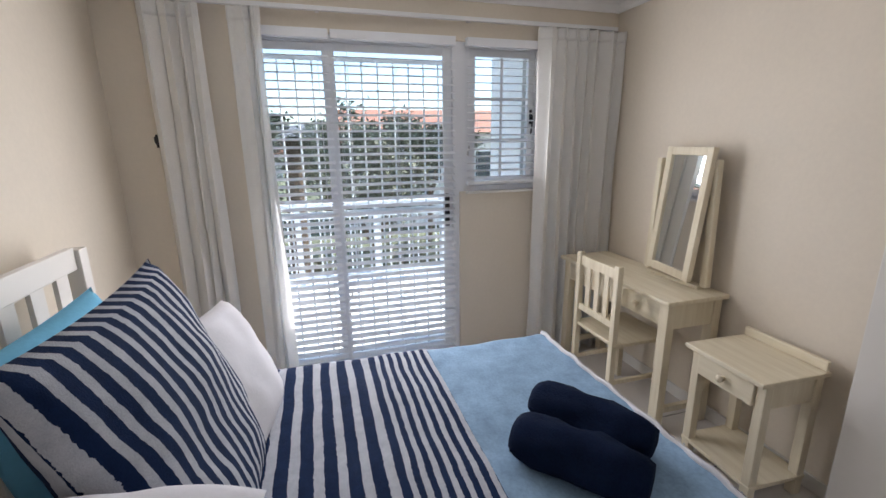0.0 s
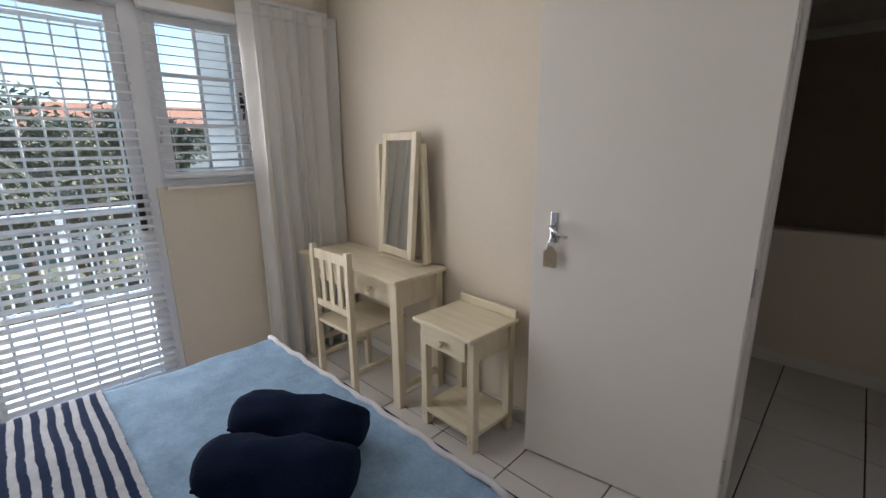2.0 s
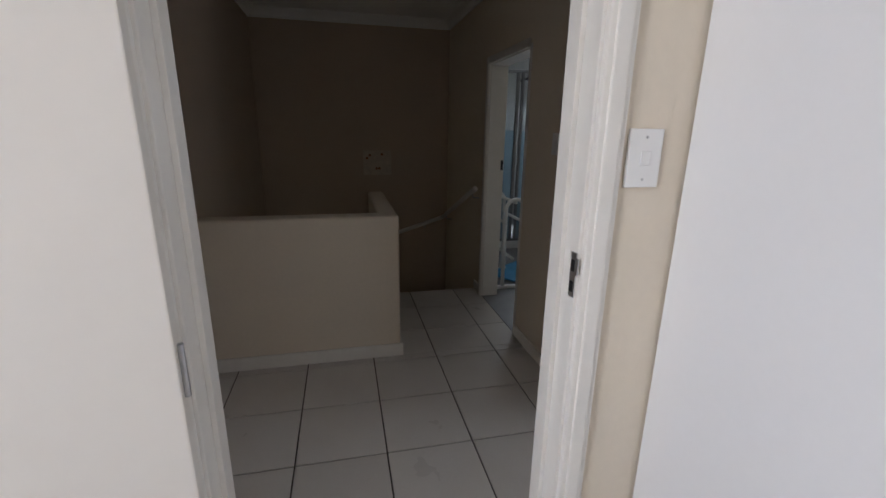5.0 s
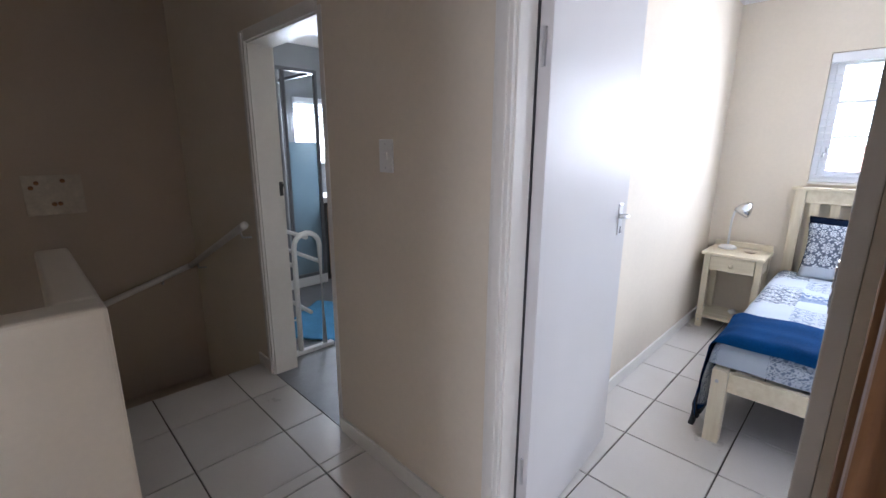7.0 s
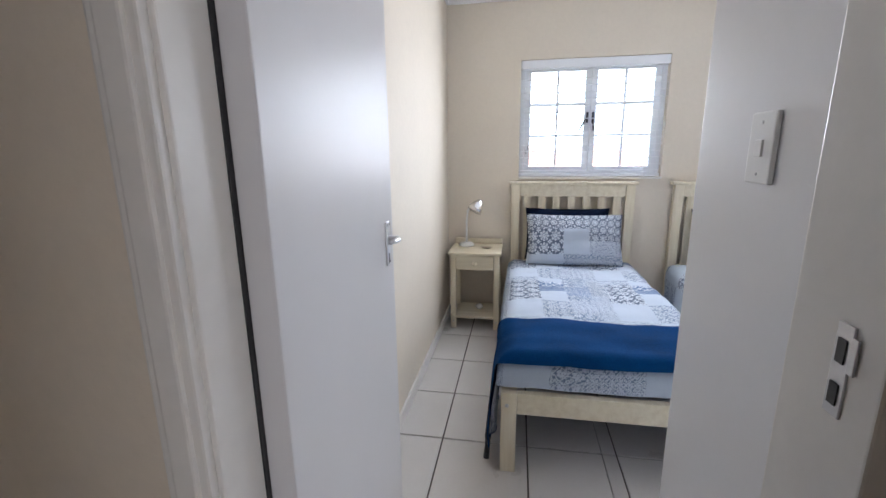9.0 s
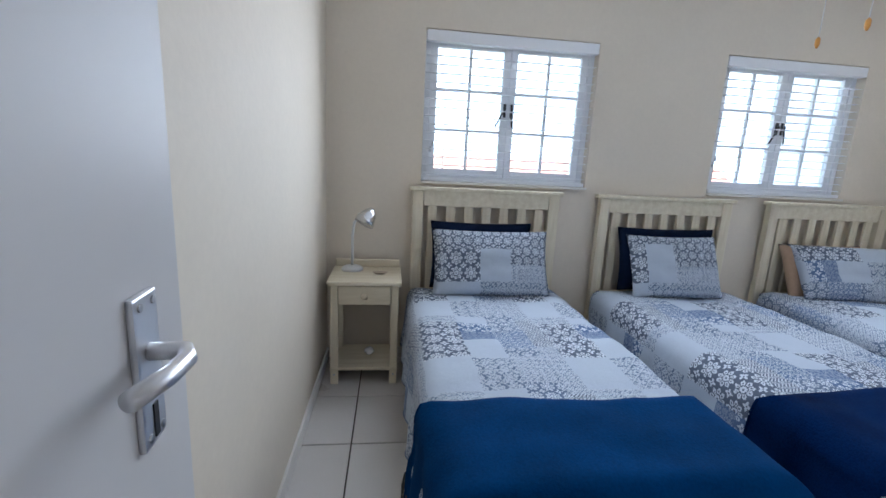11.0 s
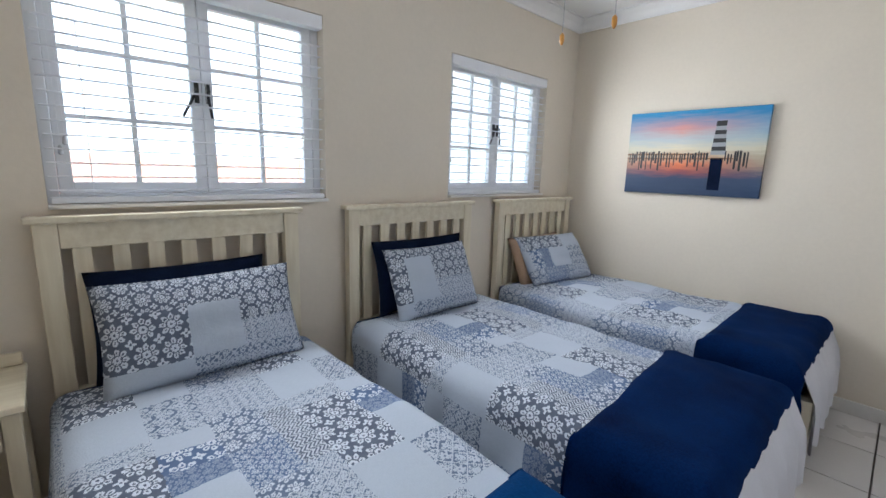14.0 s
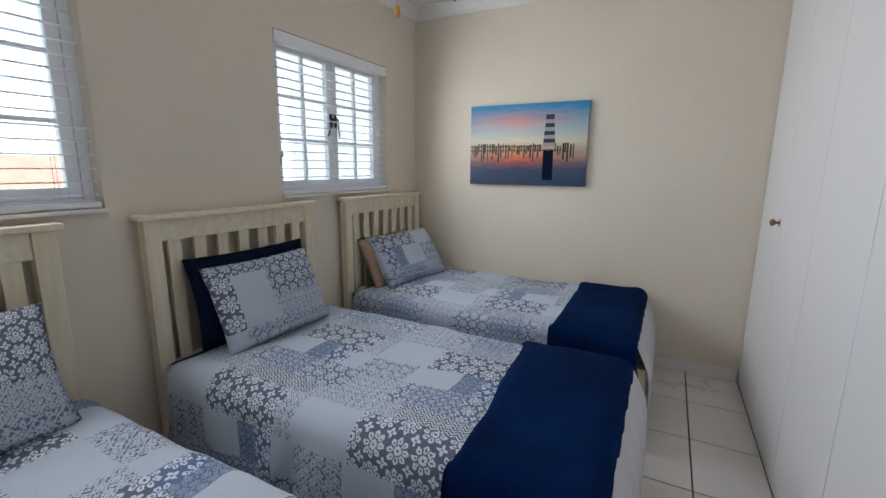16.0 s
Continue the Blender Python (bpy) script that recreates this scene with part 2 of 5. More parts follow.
def make_patchwork(name, layout=None):
    """Patchwork print, uv in metres: a block 0.685 long and 0.565 wide of plain, flowered, medallion, lattice and key patches.
    layout: (u0, u1, v0, v1) of one plain patch with flowers beside it, for pillowcases."""
    k = Mat(name, (0.6, 0.65, 0.7), 0.9)
    k.b.inputs["Specular IOR Level"].default_value = 0.12
    sep = k.node("ShaderNodeSeparateXYZ")
    k.link(k.coord("UV"), sep.inputs[0])
    wob = k.math("MULTIPLY", k.math("SUBTRACT", k.noise(9, 2, k.coord("UV")), 0.5), 0.010)
    rag = k.math("MULTIPLY", k.math("SUBTRACT", k.noise(95, 3, k.coord("UV")), 0.5), 0.014)
    u, v = k.math("ADD", sep.outputs[0], k.math("ADD", wob, rag)), k.math("SUBTRACT", sep.outputs[1], k.math("SUBTRACT", wob, rag))

    def gt(a, b):
        return k.math("GREATER_THAN", a, b)

    def lt(a, b):
        return k.math("LESS_THAN", a, b)

    def both(a, b):
        return k.math("MINIMUM", a, b)

    def either(a, b):
        return k.math("MAXIMUM", a, b)

    def centred(x, size, shift=0.0):
        return k.math("SUBTRACT", k.math("FRACT", k.math("ADD", k.math("DIVIDE", x, size), shift)), 0.5)

    def radius(a, b):
        return k.math("SQRT", k.math("ADD", k.math("MULTIPLY", a, a), k.math("MULTIPLY", b, b)))

    def flowers(size, turn=0.0):
        """White eight-petalled flowers with pierced petals, a small blossom between each four."""
        a, b = centred(u, size), centred(v, size)
        r = radius(a, b)
        th = k.math("ADD", k.math("ARCTAN2", b, a), turn)
        c8 = k.math("COSINE", k.math("MULTIPLY", th, 8.0))
        petal = lt(r, k.math("ADD", 0.395, k.math("MULTIPLY", c8, 0.055)))
        spoke = both(lt(c8, -0.72), gt(r, 0.13))
        eye = both(gt(c8, 0.72), lt(k.math("ABSOLUTE", k.math("SUBTRACT", r, 0.30)), 0.045))
        circle = either(lt(k.math("ABSOLUTE", k.math("SUBTRACT", r, 0.185)), 0.022), lt(r, 0.05))
        f = both(petal, k.math("SUBTRACT", 1.0, either(circle, either(spoke, eye))))
        a2, b2 = k.math("SUBTRACT", 0.5, k.math("ABSOLUTE", a)), k.math("SUBTRACT", 0.5, k.math("ABSOLUTE", b))
        r2 = radius(a2, b2)
        c4 = k.math("COSINE", k.math("MULTIPLY", k.math("ARCTAN2", b2, a2), 4.0))
        small = both(lt(r2, k.math("ADD", 0.15, k.math("MULTIPLY", c4, 0.06))), gt(r2, 0.045))
        return either(f, small)

    def lattice(size, width):
        """Diagonal trellis with a blossom in each diamond."""
        a, b = centred(u, size), centred(v, size)
        d = k.math("ADD", k.math("ABSOLUTE", a), k.math("ABSOLUTE", b))
        line = lt(k.math("ABSOLUTE", k.math("SUBTRACT", d, 0.5)), width)
        r, r2 = radius(a, b), radius(k.math("SUBTRACT", 0.5, k.math("ABSOLUTE", a)), k.math("SUBTRACT", 0.5, k.math("ABSOLUTE", b)))
        c6 = k.math("COSINE", k.math("MULTIPLY", k.math("ARCTAN2", b, a), 6.0))
        bloom = both(lt(r, k.math("ADD", 0.22, k.math("MULTIPLY", c6, 0.07))), gt(r, 0.06))
        return either(line, either(bloom, both(lt(r2, 0.15), gt(r2, 0.06))))

    big, mid, tiny = flowers(0.086), flowers(0.058, 0.39), flowers(0.031)
    grid, trellis = lattice(0.036, 0.07), lattice(0.062, 0.045)
    zig = k.math("ABSOLUTE", centred(u, 0.030))
    key = gt(k.math("FRACT", k.math("ADD", k.math("DIVIDE", v, 0.014), k.math("MULTIPLY", zig, 2.2))), 0.5)
    fine = k.noise(260, 2)
    worn = k.noise(22, 3, k.coord("UV"))
    white = k.mix(fine, (0.56, 0.62, 0.70), (0.68, 0.73, 0.80))
    pale = k.mix(fine, (0.43, 0.495, 0.58), (0.50, 0.56, 0.64))
    grey = k.mix(worn, (0.085, 0.102, 0.145), (0.165, 0.195, 0.26))
    blue = k.mix(worn, (0.075, 0.125, 0.24), (0.16, 0.225, 0.36))
    soft = k.mix(worn, (0.105, 0.145, 0.225), (0.20, 0.25, 0.35))
    p_big, p_mid = k.mix(big, grey, white), k.mix(mid, grey, white)
    p_soft, p_tiny = k.mix(k.math("MULTIPLY", either(mid, trellis), 0.75), soft, white), k.mix(k.math("MULTIPLY", tiny, 0.85), blue, white)
    p_grid, p_key = k.mix(k.math("MULTIPLY", either(grid, tiny), 0.8), soft, white), k.mix(k.math("MULTIPLY", key, 0.9), grey, white)
    p_ring, p_pale = k.mix(big, blue, white), k.mix(k.math("MULTIPLY", tiny, 0.10), pale, white)
    p_midsoft = k.mix(mid, soft, white)
    U = k.math("MULTIPLY", k.math("FRACT", k.math("DIVIDE", k.math("SUBTRACT", u, 0.395), 0.685)), 0.685)
    V = k.math("MULTIPLY", k.math("FRACT", k.math("DIVIDE", k.math("ADD", v, 0.115), 0.565)), 0.565)

    def within(x, lo, hi):
        return both(gt(x, lo), lt(x, hi))

    # across the block: V 0 to 0.09 faces the key strip's neighbour, 0.375 to 0.565 the large flowers
    strip = k.mix(within(U, 0.27, 0.60), p_grid, p_key)
    middle = k.mix(within(U, 0.42, 0.62), k.mix(within(U, 0.0, 0.20), p_midsoft, p_grid), p_tiny)
    small = k.mix(gt(U, 0.235), p_soft, p_pale)
    small = k.mix(gt(U, 0.325), small, p_ring)
    small = k.mix(gt(U, 0.415), small, k.mix(0.5, blue, p_tiny))
    small = k.mix(gt(U, 0.505), small, p_pale)
    small = k.mix(lt(U, 0.02), small, p_pale)
    large = k.mix(lt(U, 0.235), k.mix(lt(U, 0.315), p_big, p_grid), p_pale)
    out = k.mix(gt(V, 0.085), strip, middle)
    out = k.mix(gt(V, 0.225), out, small)
    out = k.mix(gt(V, 0.375), out, large)
    if layout:
        u0, u1, v0, v1 = layout
        out = k.mix(gt(v, v1), p_big, p_mid)
        out = k.mix(gt(u, u1), out, k.mix(gt(v, v0 + 0.10), p_grid, p_mid))
        out = k.mix(both(gt(u, u0), both(lt(u, u1), both(gt(v, v0), lt(v, v1)))), out, p_pale)
        out = k.mix(lt(v, v0), out, k.mix(gt(u, u0), p_pale, p_soft))
    k.colour(out)
    k.bump(k.math("ADD", fine, k.math("MULTIPLY", k.noise(14, 3), 3.0)), 0.35, 0.006)
    return k.m


M_patch = make_patchwork("patchwork_print")
M_patch_case = make_patchwork("patchwork_pillowcase", (0.27, 0.45, 0.08, 0.27))
M_patch_side = make_patchwork("patchwork_pillowcase", (0.08, 0.26, 0.09, 0.33))


# ---- small building helpers ----
def part(name, bm, material, parent=None, label="", smooth=False, at=None):
    """One mesh object from a bmesh, under a thing or a part."""
    me = bpy.data.meshes.new(name)
    bmesh.ops.recalc_face_normals(bm, faces=bm.faces)
    for f in bm.faces:
        f.smooth = smooth
    bm.to_mesh(me)
    bm.free()
    me.materials.append(material)
    ob = new(name, me)
    if parent is not None:
        ob.parent = parent
    if at is not None:
        ob.matrix_local = at
    if label:
        tagged(ob, label)
    return ob


def thing(name, m, label, category, group="", kind=""):
    ob = new(name)
    ob.empty_display_size = 0.1
    ob.matrix_world = m
    return tagged(ob, label, category, group, kind)


def add_box(bm, x0, x1, y0, y1, z0, z1, bevel=0.0, seg=2, turn=None):
    m = Matrix.Translation(((x0 + x1) / 2, (y0 + y1) / 2, (z0 + z1) / 2))
    if turn is not None:
        m = m @ turn
    m = m @ Matrix.Diagonal((abs(x1 - x0), abs(y1 - y0), abs(z1 - z0), 1))
    r = bmesh.ops.create_cube(bm, size=1.0, matrix=m)
    if bevel:
        es = list({e for v in r["verts"] for e in v.link_edges})
        bmesh.ops.bevel(bm, geom=es, offset=bevel, segments=seg, affect="EDGES", profile=0.6)
    return bm


def boxes(*specs, bevel=0.0, seg=2):
    bm = bmesh.new()
    for s in specs:
        add_box(bm, *s, bevel=bevel, seg=seg)
    return bm


def add_tube(bm, points, r, sides=10, r2=None):
    """A round bar along a line of points."""
    pts = [Vector(p) for p in points]
    rings = []
    up = Vector((0, 0, 1))
    for i, p in enumerate(pts):
        d = (pts[min(i + 1, len(pts) - 1)] - pts[max(i - 1, 0)]).normalized()
        s = d.cross(up)
        if s.length < 1e-3:
            s = d.cross(Vector((0, 1, 0)))
        s.normalize()
        w = s.cross(d)
        rad = r if r2 is None else r + (r2 - r) * i / max(1, len(pts) - 1)
        rings.append([bm.verts.new(p + (s * math.cos(a) + w * math.sin(a)) * rad) for a in (2 * math.pi * j / sides for j in range(sides))])
    for q0, q1 in zip(rings, rings[1:]):
        for j in range(sides):
            bm.faces.new((q0[j], q0[(j + 1) % sides], q1[(j + 1) % sides], q1[j]))
    bm.faces.new(rings[0][::-1])
    bm.faces.new(rings[-1])
    return bm


def tube(points, r, sides=10, r2=None):
    return add_tube(bmesh.new(), points, r, sides, r2)


def lathe(profile, sides=24):
    """A turned body from (radius, height) pairs."""
    bm = bmesh.new()
    rings = [[bm.verts.new((r * math.cos(2 * math.pi * j / sides), r * math.sin(2 * math.pi * j / sides), z)) for j in range(sides)] for r, z in profile]
    for q0, q1 in zip(rings, rings[1:]):
        for j in range(sides):
            bm.faces.new((q0[j], q0[(j + 1) % sides], q1[(j + 1) % sides], q1[j]))
    bm.faces.new(rings[0][::-1])
    bm.faces.new(rings[-1])
    return bm


def sheet(nu, nv, place, thick=0.0, uv=None):
    """A cloth: place(u, v) gives a point for u, v in 0..1; uv(u, v) its cloth coordinates in metres."""
    bm = bmesh.new()
    lay = bm.loops.layers.uv.new("UVMap")
    g = [[bm.verts.new(place(i / nu, j / nv)) for j in range(nv + 1)] for i in range(nu + 1)]
    for i in range(nu):
        for j in range(nv):
            f = bm.faces.new((g[i][j], g[i + 1][j], g[i + 1][j + 1], g[i][j + 1]))
            if uv:
                for lp, (a, b) in zip(f.loops, ((i, j), (i + 1, j), (i + 1, j + 1), (i, j + 1))):
                    lp[lay].uv = uv(a / nu, b / nv)
    if thick:
        bmesh.ops.recalc_face_normals(bm, faces=bm.faces)
        bmesh.ops.solidify(bm, geom=list(bm.faces), thickness=thick)
    return bm


def cushion(w, h, d, n=18, sag=0.12, seed=0.0, shift=(0.0, 0.0)):
    """A filled pillow lying in its x, z plane (w wide, h high, d thick), with drawn-in sides and soft creases."""
    bm = bmesh.new()
    lay = bm.loops.layers.uv.new("UVMap")
    for side in (-1, 1):
        g = []
        for i in range(n + 1):
            line = []
            for j in range(n + 1):
                a, b = 2 * i / n - 1, 2 * j / n - 1
                ea, eb = 1 - abs(a) ** 2.6, 1 - abs(b) ** 2.6
                puff = (max(0, ea) * max(0, eb)) ** 0.42
                x = a * w / 2 * (1 - sag * (1 - b * b) * abs(a) ** 3)
                z = b * h / 2 * (1 - sag * (1 - a * a) * abs(b) ** 3)
                cr = noise.noise(Vector((a * 2.2 + seed, b * 2.2, seed))) * 0.16 + noise.noise(Vector((a * 6 + seed, b * 6, seed + 3))) * 0.05
                y = side * d / 2 * puff * (1 + cr)
                line.append(bm.verts.new((x, y, z)))
            g.append(line)
        for i in range(n):
            for j in range(n):
                f = bm.faces.new((g[i][j], g[i + 1][j], g[i + 1][j + 1], g[i][j + 1]))
                for lp, (a, b) in zip(f.loops, ((i, j), (i + 1, j), (i + 1, j + 1), (i, j + 1))):
                    lp[lay].uv = (a / n * w + shift[0], b / n * h + shift[1])
    bmesh.ops.remove_doubles(bm, verts=bm.verts, dist=0.0008)
    return bm


def structure(name, bm, material, label="", smooth=False):
    ob = part(name, bm, material, None, smooth=smooth)
    return tagged(ob, label, kind="structure")


# ---- the rooms ----
H = 2.50
DH = 2.0        # door openings
wall = structure
# west bedroom: window wall with the patio opening and the side window
wall("wall_west", boxes((-3.52, -3.40, -4.87, -4.10, 0, H), (-3.52, -3.40, -2.22, -1.53, 0, H), (-3.52, -3.40, -4.10, -2.22, 2.19, H),
     (-3.52, -3.40, -2.80, -2.22, -0.02, 1.25)), M_wall, "cream plastered wall round the patio door and window")
wall("wall_south_west", boxes((-3.40, 0.75, -4.87, -4.75, 0, H)), M_wall, "plain cream plastered wall behind the double bed")
wall("wall_partition", boxes((-3.40, -0.86, -1.65, -1.53, 0, H), (-0.029, 0.615, -1.65, -1.53, 0, H), (-0.86, -0.029, -1.65, -1.53, DH + 0.03, H)), M_wall,
     "cream plastered wall with the bedroom doorway")
wall("wall_wardrobes", boxes((0.63, 0.75, -4.75, -1.65, 0, H)), M_wall, "plain wall between the two wardrobes")
# landing wall with the twin-bedroom doorway and the bathroom doorway
wall("wall_landing", boxes((0.615, 0.75, -0.734, 0.20, 0, H)), M_wall, "cream plastered landing wall between two doorways")
wall("wall_landing_north", boxes((0.615, 0.75, 0.986, 3.50, -2.8, H)), M_wall, "cream plastered wall beside the stairs")
wall("wall_bath_lintel", boxes((0.615, 0.75, 0.20, 0.986, 1.93, H)), M_wall, "plastered lintel over the bathroom doorway")
wall("wall_landing_south", boxes((0.615, 0.75, -1.65, -0.734, DH + 0.03, H), (0.615, 0.75, -1.65, -1.49, 0, DH + 0.03)), M_wall, "plastered wall round the twin bedroom doorway")
wall("wall_stairs_north", boxes((-1.47, 0.615, 2.35, 2.47, -2.8, H)), M_landwall, "plastered wall above the stairs, coloured darker for the dim light")
wall("wall_stairs_west", boxes((-1.47, -1.35, -1.53, 2.35, -2.8, H)), M_landwall, "plastered wall beside the stairwell, coloured darker for the dim light")
wall("wall_stairs_below", boxes((-1.35, 0.615, 0.10, 0.20, -2.8, -0.12)), M_landwall, "plastered wall under the landing, coloured darker for the dim light")
# twin bedroom
wall("wall_north_east", boxes((0.75, 3.82, -0.57, -0.45, 0, H)), M_wall, "cream plastered wall beside the bedside table")
wall("wall_east", boxes((3.68, 3.82, -4.54, -4.025, 0, H), (3.68, 3.82, -3.02, -2.175, 0, H), (3.68, 3.82, -1.13, -0.57, 0, H),
     (3.68, 3.82, -4.025, -3.02, 0, 1.15), (3.68, 3.82, -2.175, -1.13, 0, 1.15), (3.68, 3.82, -4.025, -3.02, 2.01, H), (3.68, 3.82, -2.175, -1.13, 2.01, H)),
     M_wall, "cream plastered wall with two windows behind the beds")
wall("wall_south_east", boxes((0.75, 3.68, -4.54, -4.42, 0, H)), M_wall, "cream plastered wall with the canvas print")
# bathroom
wall("wall_bath_east", boxes((3.0, 3.12, -0.45, 3.50, 0, H)), M_bathwall, "pale bathroom wall")
wall("wall_bath_north", boxes((0.75, 2.06, 3.38, 3.50, 0, H), (2.72, 3.0, 3.38, 3.50, 0, H), (2.06, 2.72, 3.38, 3.50, 0, 1.2), (2.06, 2.72, 3.38, 3.50, 1.9, H)), M_bathwall,
     "pale bathroom wall with a small window")
# parapet round the stairwell
bm = boxes((-1.35, -0.225, 0.067, 0.20, -0.12, 0.915), bevel=0.022, seg=4)
add_box(bm, -0.345, -0.225, 0.2, 1.15, -0.12, 0.915, bevel=0.022, seg=4)
wall("parapet", bm, M_wall, "half-height cream plastered parapet round the stairwell")

# ceilings, each one mesh
wall("ceiling_west_bedroom", boxes((-3.52, 0.75, -4.87, -1.53, H, H + 0.12)), M_ceil, "flat white ceiling")
wall("ceiling_landing", boxes((-1.47, 0.75, -1.53, 2.47, H, H + 0.12)), M_ceil, "flat white landing ceiling")
wall("ceiling_twin_bedroom", boxes((0.75, 3.82, -4.54, -0.45, H, H + 0.12)), M_ceil, "flat white ceiling")
wall("ceiling_bathroom", boxes((0.75, 3.12, -0.45, 3.50, H, H + 0.12)), M_ceil, "flat white bathroom ceiling")


def cornice(name, x0, x1, y0, y1, s=0.085):
    """A coved moulding round a room's ceiling."""
    bm = bmesh.new()
    prof = [(0.0, 0.0), (0.012, 0.0), (0.016, 0.018), (0.035, 0.045), (0.062, 0.066), (0.068, 0.074), (s, 0.074), (s, s)]
    loops = []
    for d, h in prof:
        z = H - s + h
        loops.append([bm.verts.new(p) for p in ((x0 + d, y0 + d, z), (x1 - d, y0 + d, z), (x1 - d, y1 - d, z), (x0 + d, y1 - d, z))])
    for a, b in zip(loops, loops[1:]):
        for j in range(4):
            bm.faces.new((a[j], a[(j + 1) % 4], b[(j + 1) % 4], b[j]))
    ob = wall(name, bm, M_ceil, "white coved cornice along the ceiling")
    return ob


cornice("cornice_west_bedroom", -3.40, 0.63, -4.75, -1.65)
cornice("cornice_landing", -1.35, 0.615, -1.53, 2.35)
cornice("cornice_twin_bedroom", 0.75, 3.68, -4.42, -0.57)


def skirting(name, runs, hgt=0.075, th=0.014, mat=None):
    bm = bmesh.new()
    for x0, x1, y0, y1 in runs:
        add_box(bm, x0, x1, y0, y1, 0.0, hgt, bevel=0.004)
    return wall(name, bm, mat or M_trim, "painted skirting board")


T = 0.014
skirting("baseboard_west_bedroom", [(-3.38, -0.92, -1.65 - T, -1.651), (0.02, 0.145, -1.65 - T, -1.651)])
skirting("baseboard_landing", [(0.615 - T, 0.614, -0.715, 0.2), (0.03, 0.60, -1.529, -1.53 + T), (-1.34, -0.92, -1.529, -1.53 + T)])
skirting("baseboard_parapet", [(-1.34, -0.21, 0.067 - T, 0.066), (-0.224, -0.225 + T, 0.067, 1.15)], 0.085)
skirting("baseboard_stair_wall", [(0.615 - T, 0.614, 1.025, 1.18)])
skirting("baseboard_twin_bedroom", [(0.77, 3.67, -0.57 - T, -0.571), (1.315, 3.67, -4.419, -4.42 + T), (3.68 - T, 3.679, -4.40, -0.59)])

# structural slabs; the tiles lie on them
floor_w = wall("floor_west_bedroom", boxes((-3.52, 0.75, -4.87, -1.59, -0.12, -0.006)), M_grout, "tiled bedroom floor with dark grout")
floor_l = wall("floor_landing", boxes((-1.47, 0.68, -1.59, 0.20, -0.12, -0.006), (-0.345, 0.68, 0.20, 1.17, -0.12, -0.006)), M_grout, "tiled landing floor with dark grout")
floor_e = wall("floor_twin_bedroom", boxes((0.68, 3.82, -4.54, -0.45, -0.12, -0.006)), M_grout, "tiled bedroom floor with dark grout")
wall("floor_bathroom", boxes((0.618, 3.12, -0.45, 3.50, -0.12, -0.002)), M_bathfloor, "grey vinyl bathroom floor")
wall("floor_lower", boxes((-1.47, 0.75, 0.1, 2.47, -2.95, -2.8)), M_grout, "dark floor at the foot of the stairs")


def frame_set(name, x0, x1, y0, y1, top, axis, faces, label):
    """Door lining with architraves: the opening runs along the axis from lo to hi."""
    ob = wall(name, bmesh_frame(x0, x1, y0, y1, top, axis, faces), M_trim, label)
    return ob


def bmesh_frame(x0, x1, y0, y1, top, axis, faces):
    bm = bmesh.new()
    j = 0.032
    c, ct = 0.062, 0.016
    if axis == "x":
        for a, b in ((x0, x0 + j), (x1 - j, x1)):
            add_box(bm, a, b, y0, y1, 0, top, bevel=0.003)
        add_box(bm, x0, x1, y0, y1, top, top + j, bevel=0.003)
        ym = (y0 + y1) / 2
        for a, b in ((x0 + j, x0 + j + 0.012), (x1 - j - 0.012, x1 - j)):
            add_box(bm, a, b, ym - 0.0, ym + 0.05, 0, top, bevel=0.002)
        for yf, s in faces:
            for a, b in ((x0 - c + 0.025, x0 + 0.025), (x1 - 0.025, x1 + c - 0.025)):
                add_box(bm, a, b, min(yf, yf + s * ct), max(yf, yf + s * ct), 0, top + c, bevel=0.004)
                add_box(bm, a + 0.014, b - 0.014, min(yf, yf + s * (ct + 0.006)), max(yf, yf + s * (ct + 0.006)), 0, top + c - 0.014, bevel=0.004)
            add_box(bm, x0 + 0.026, x1 - 0.026, min(yf, yf + s * ct), max(yf, yf + s * ct), top + 0.008, top + c, bevel=0.004)
    else:
        for a, b in ((y0, y0 + j), (y1 - j, y1)):
            add_box(bm, x0, x1, a, b, 0, top, bevel=0.003)
        add_box(bm, x0, x1, y0, y1, top, top + j, bevel=0.003)
        for xf, s, sides in faces:
            for k, (a, b) in enumerate(((y0 - c + 0.025, y0 + 0.025), (y1 - 0.025, y1 + c - 0.025))):
                if k in sides:
                    add_box(bm, min(xf, xf + s * ct), max(xf, xf + s * ct), a, b, 0, top + c, bevel=0.004)
                    add_box(bm, min(xf, xf + s * (ct + 0.006)), max(xf, xf + s * (ct + 0.006)), a + 0.014, b - 0.014, 0, top + c - 0.014, bevel=0.004)
            add_box(bm, min(xf, xf + s * ct), max(xf, xf + s * ct), y0 + 0.026, y1 - 0.026, top + 0.008, top + c, bevel=0.004)
    return bm


frame_set("door_frame_west", -0.859, -0.030, -1.653, -1.541, DH - 0.002, "x", [(-1.651, -1)], "cream painted door frame with moulded architrave")
frame_set("door_frame_east", 0.612, 0.753, -1.489, -0.735, DH - 0.002, "y", [(0.614, -1, (1,)), (0.751, 1, (1,))], "cream painted door frame with moulded architrave")
frame_set("door_frame_bathroom", 0.612, 0.753, 0.201, 0.985, 1.898, "y", [(0.614, -1, (1,))], "cream painted bathroom door frame")


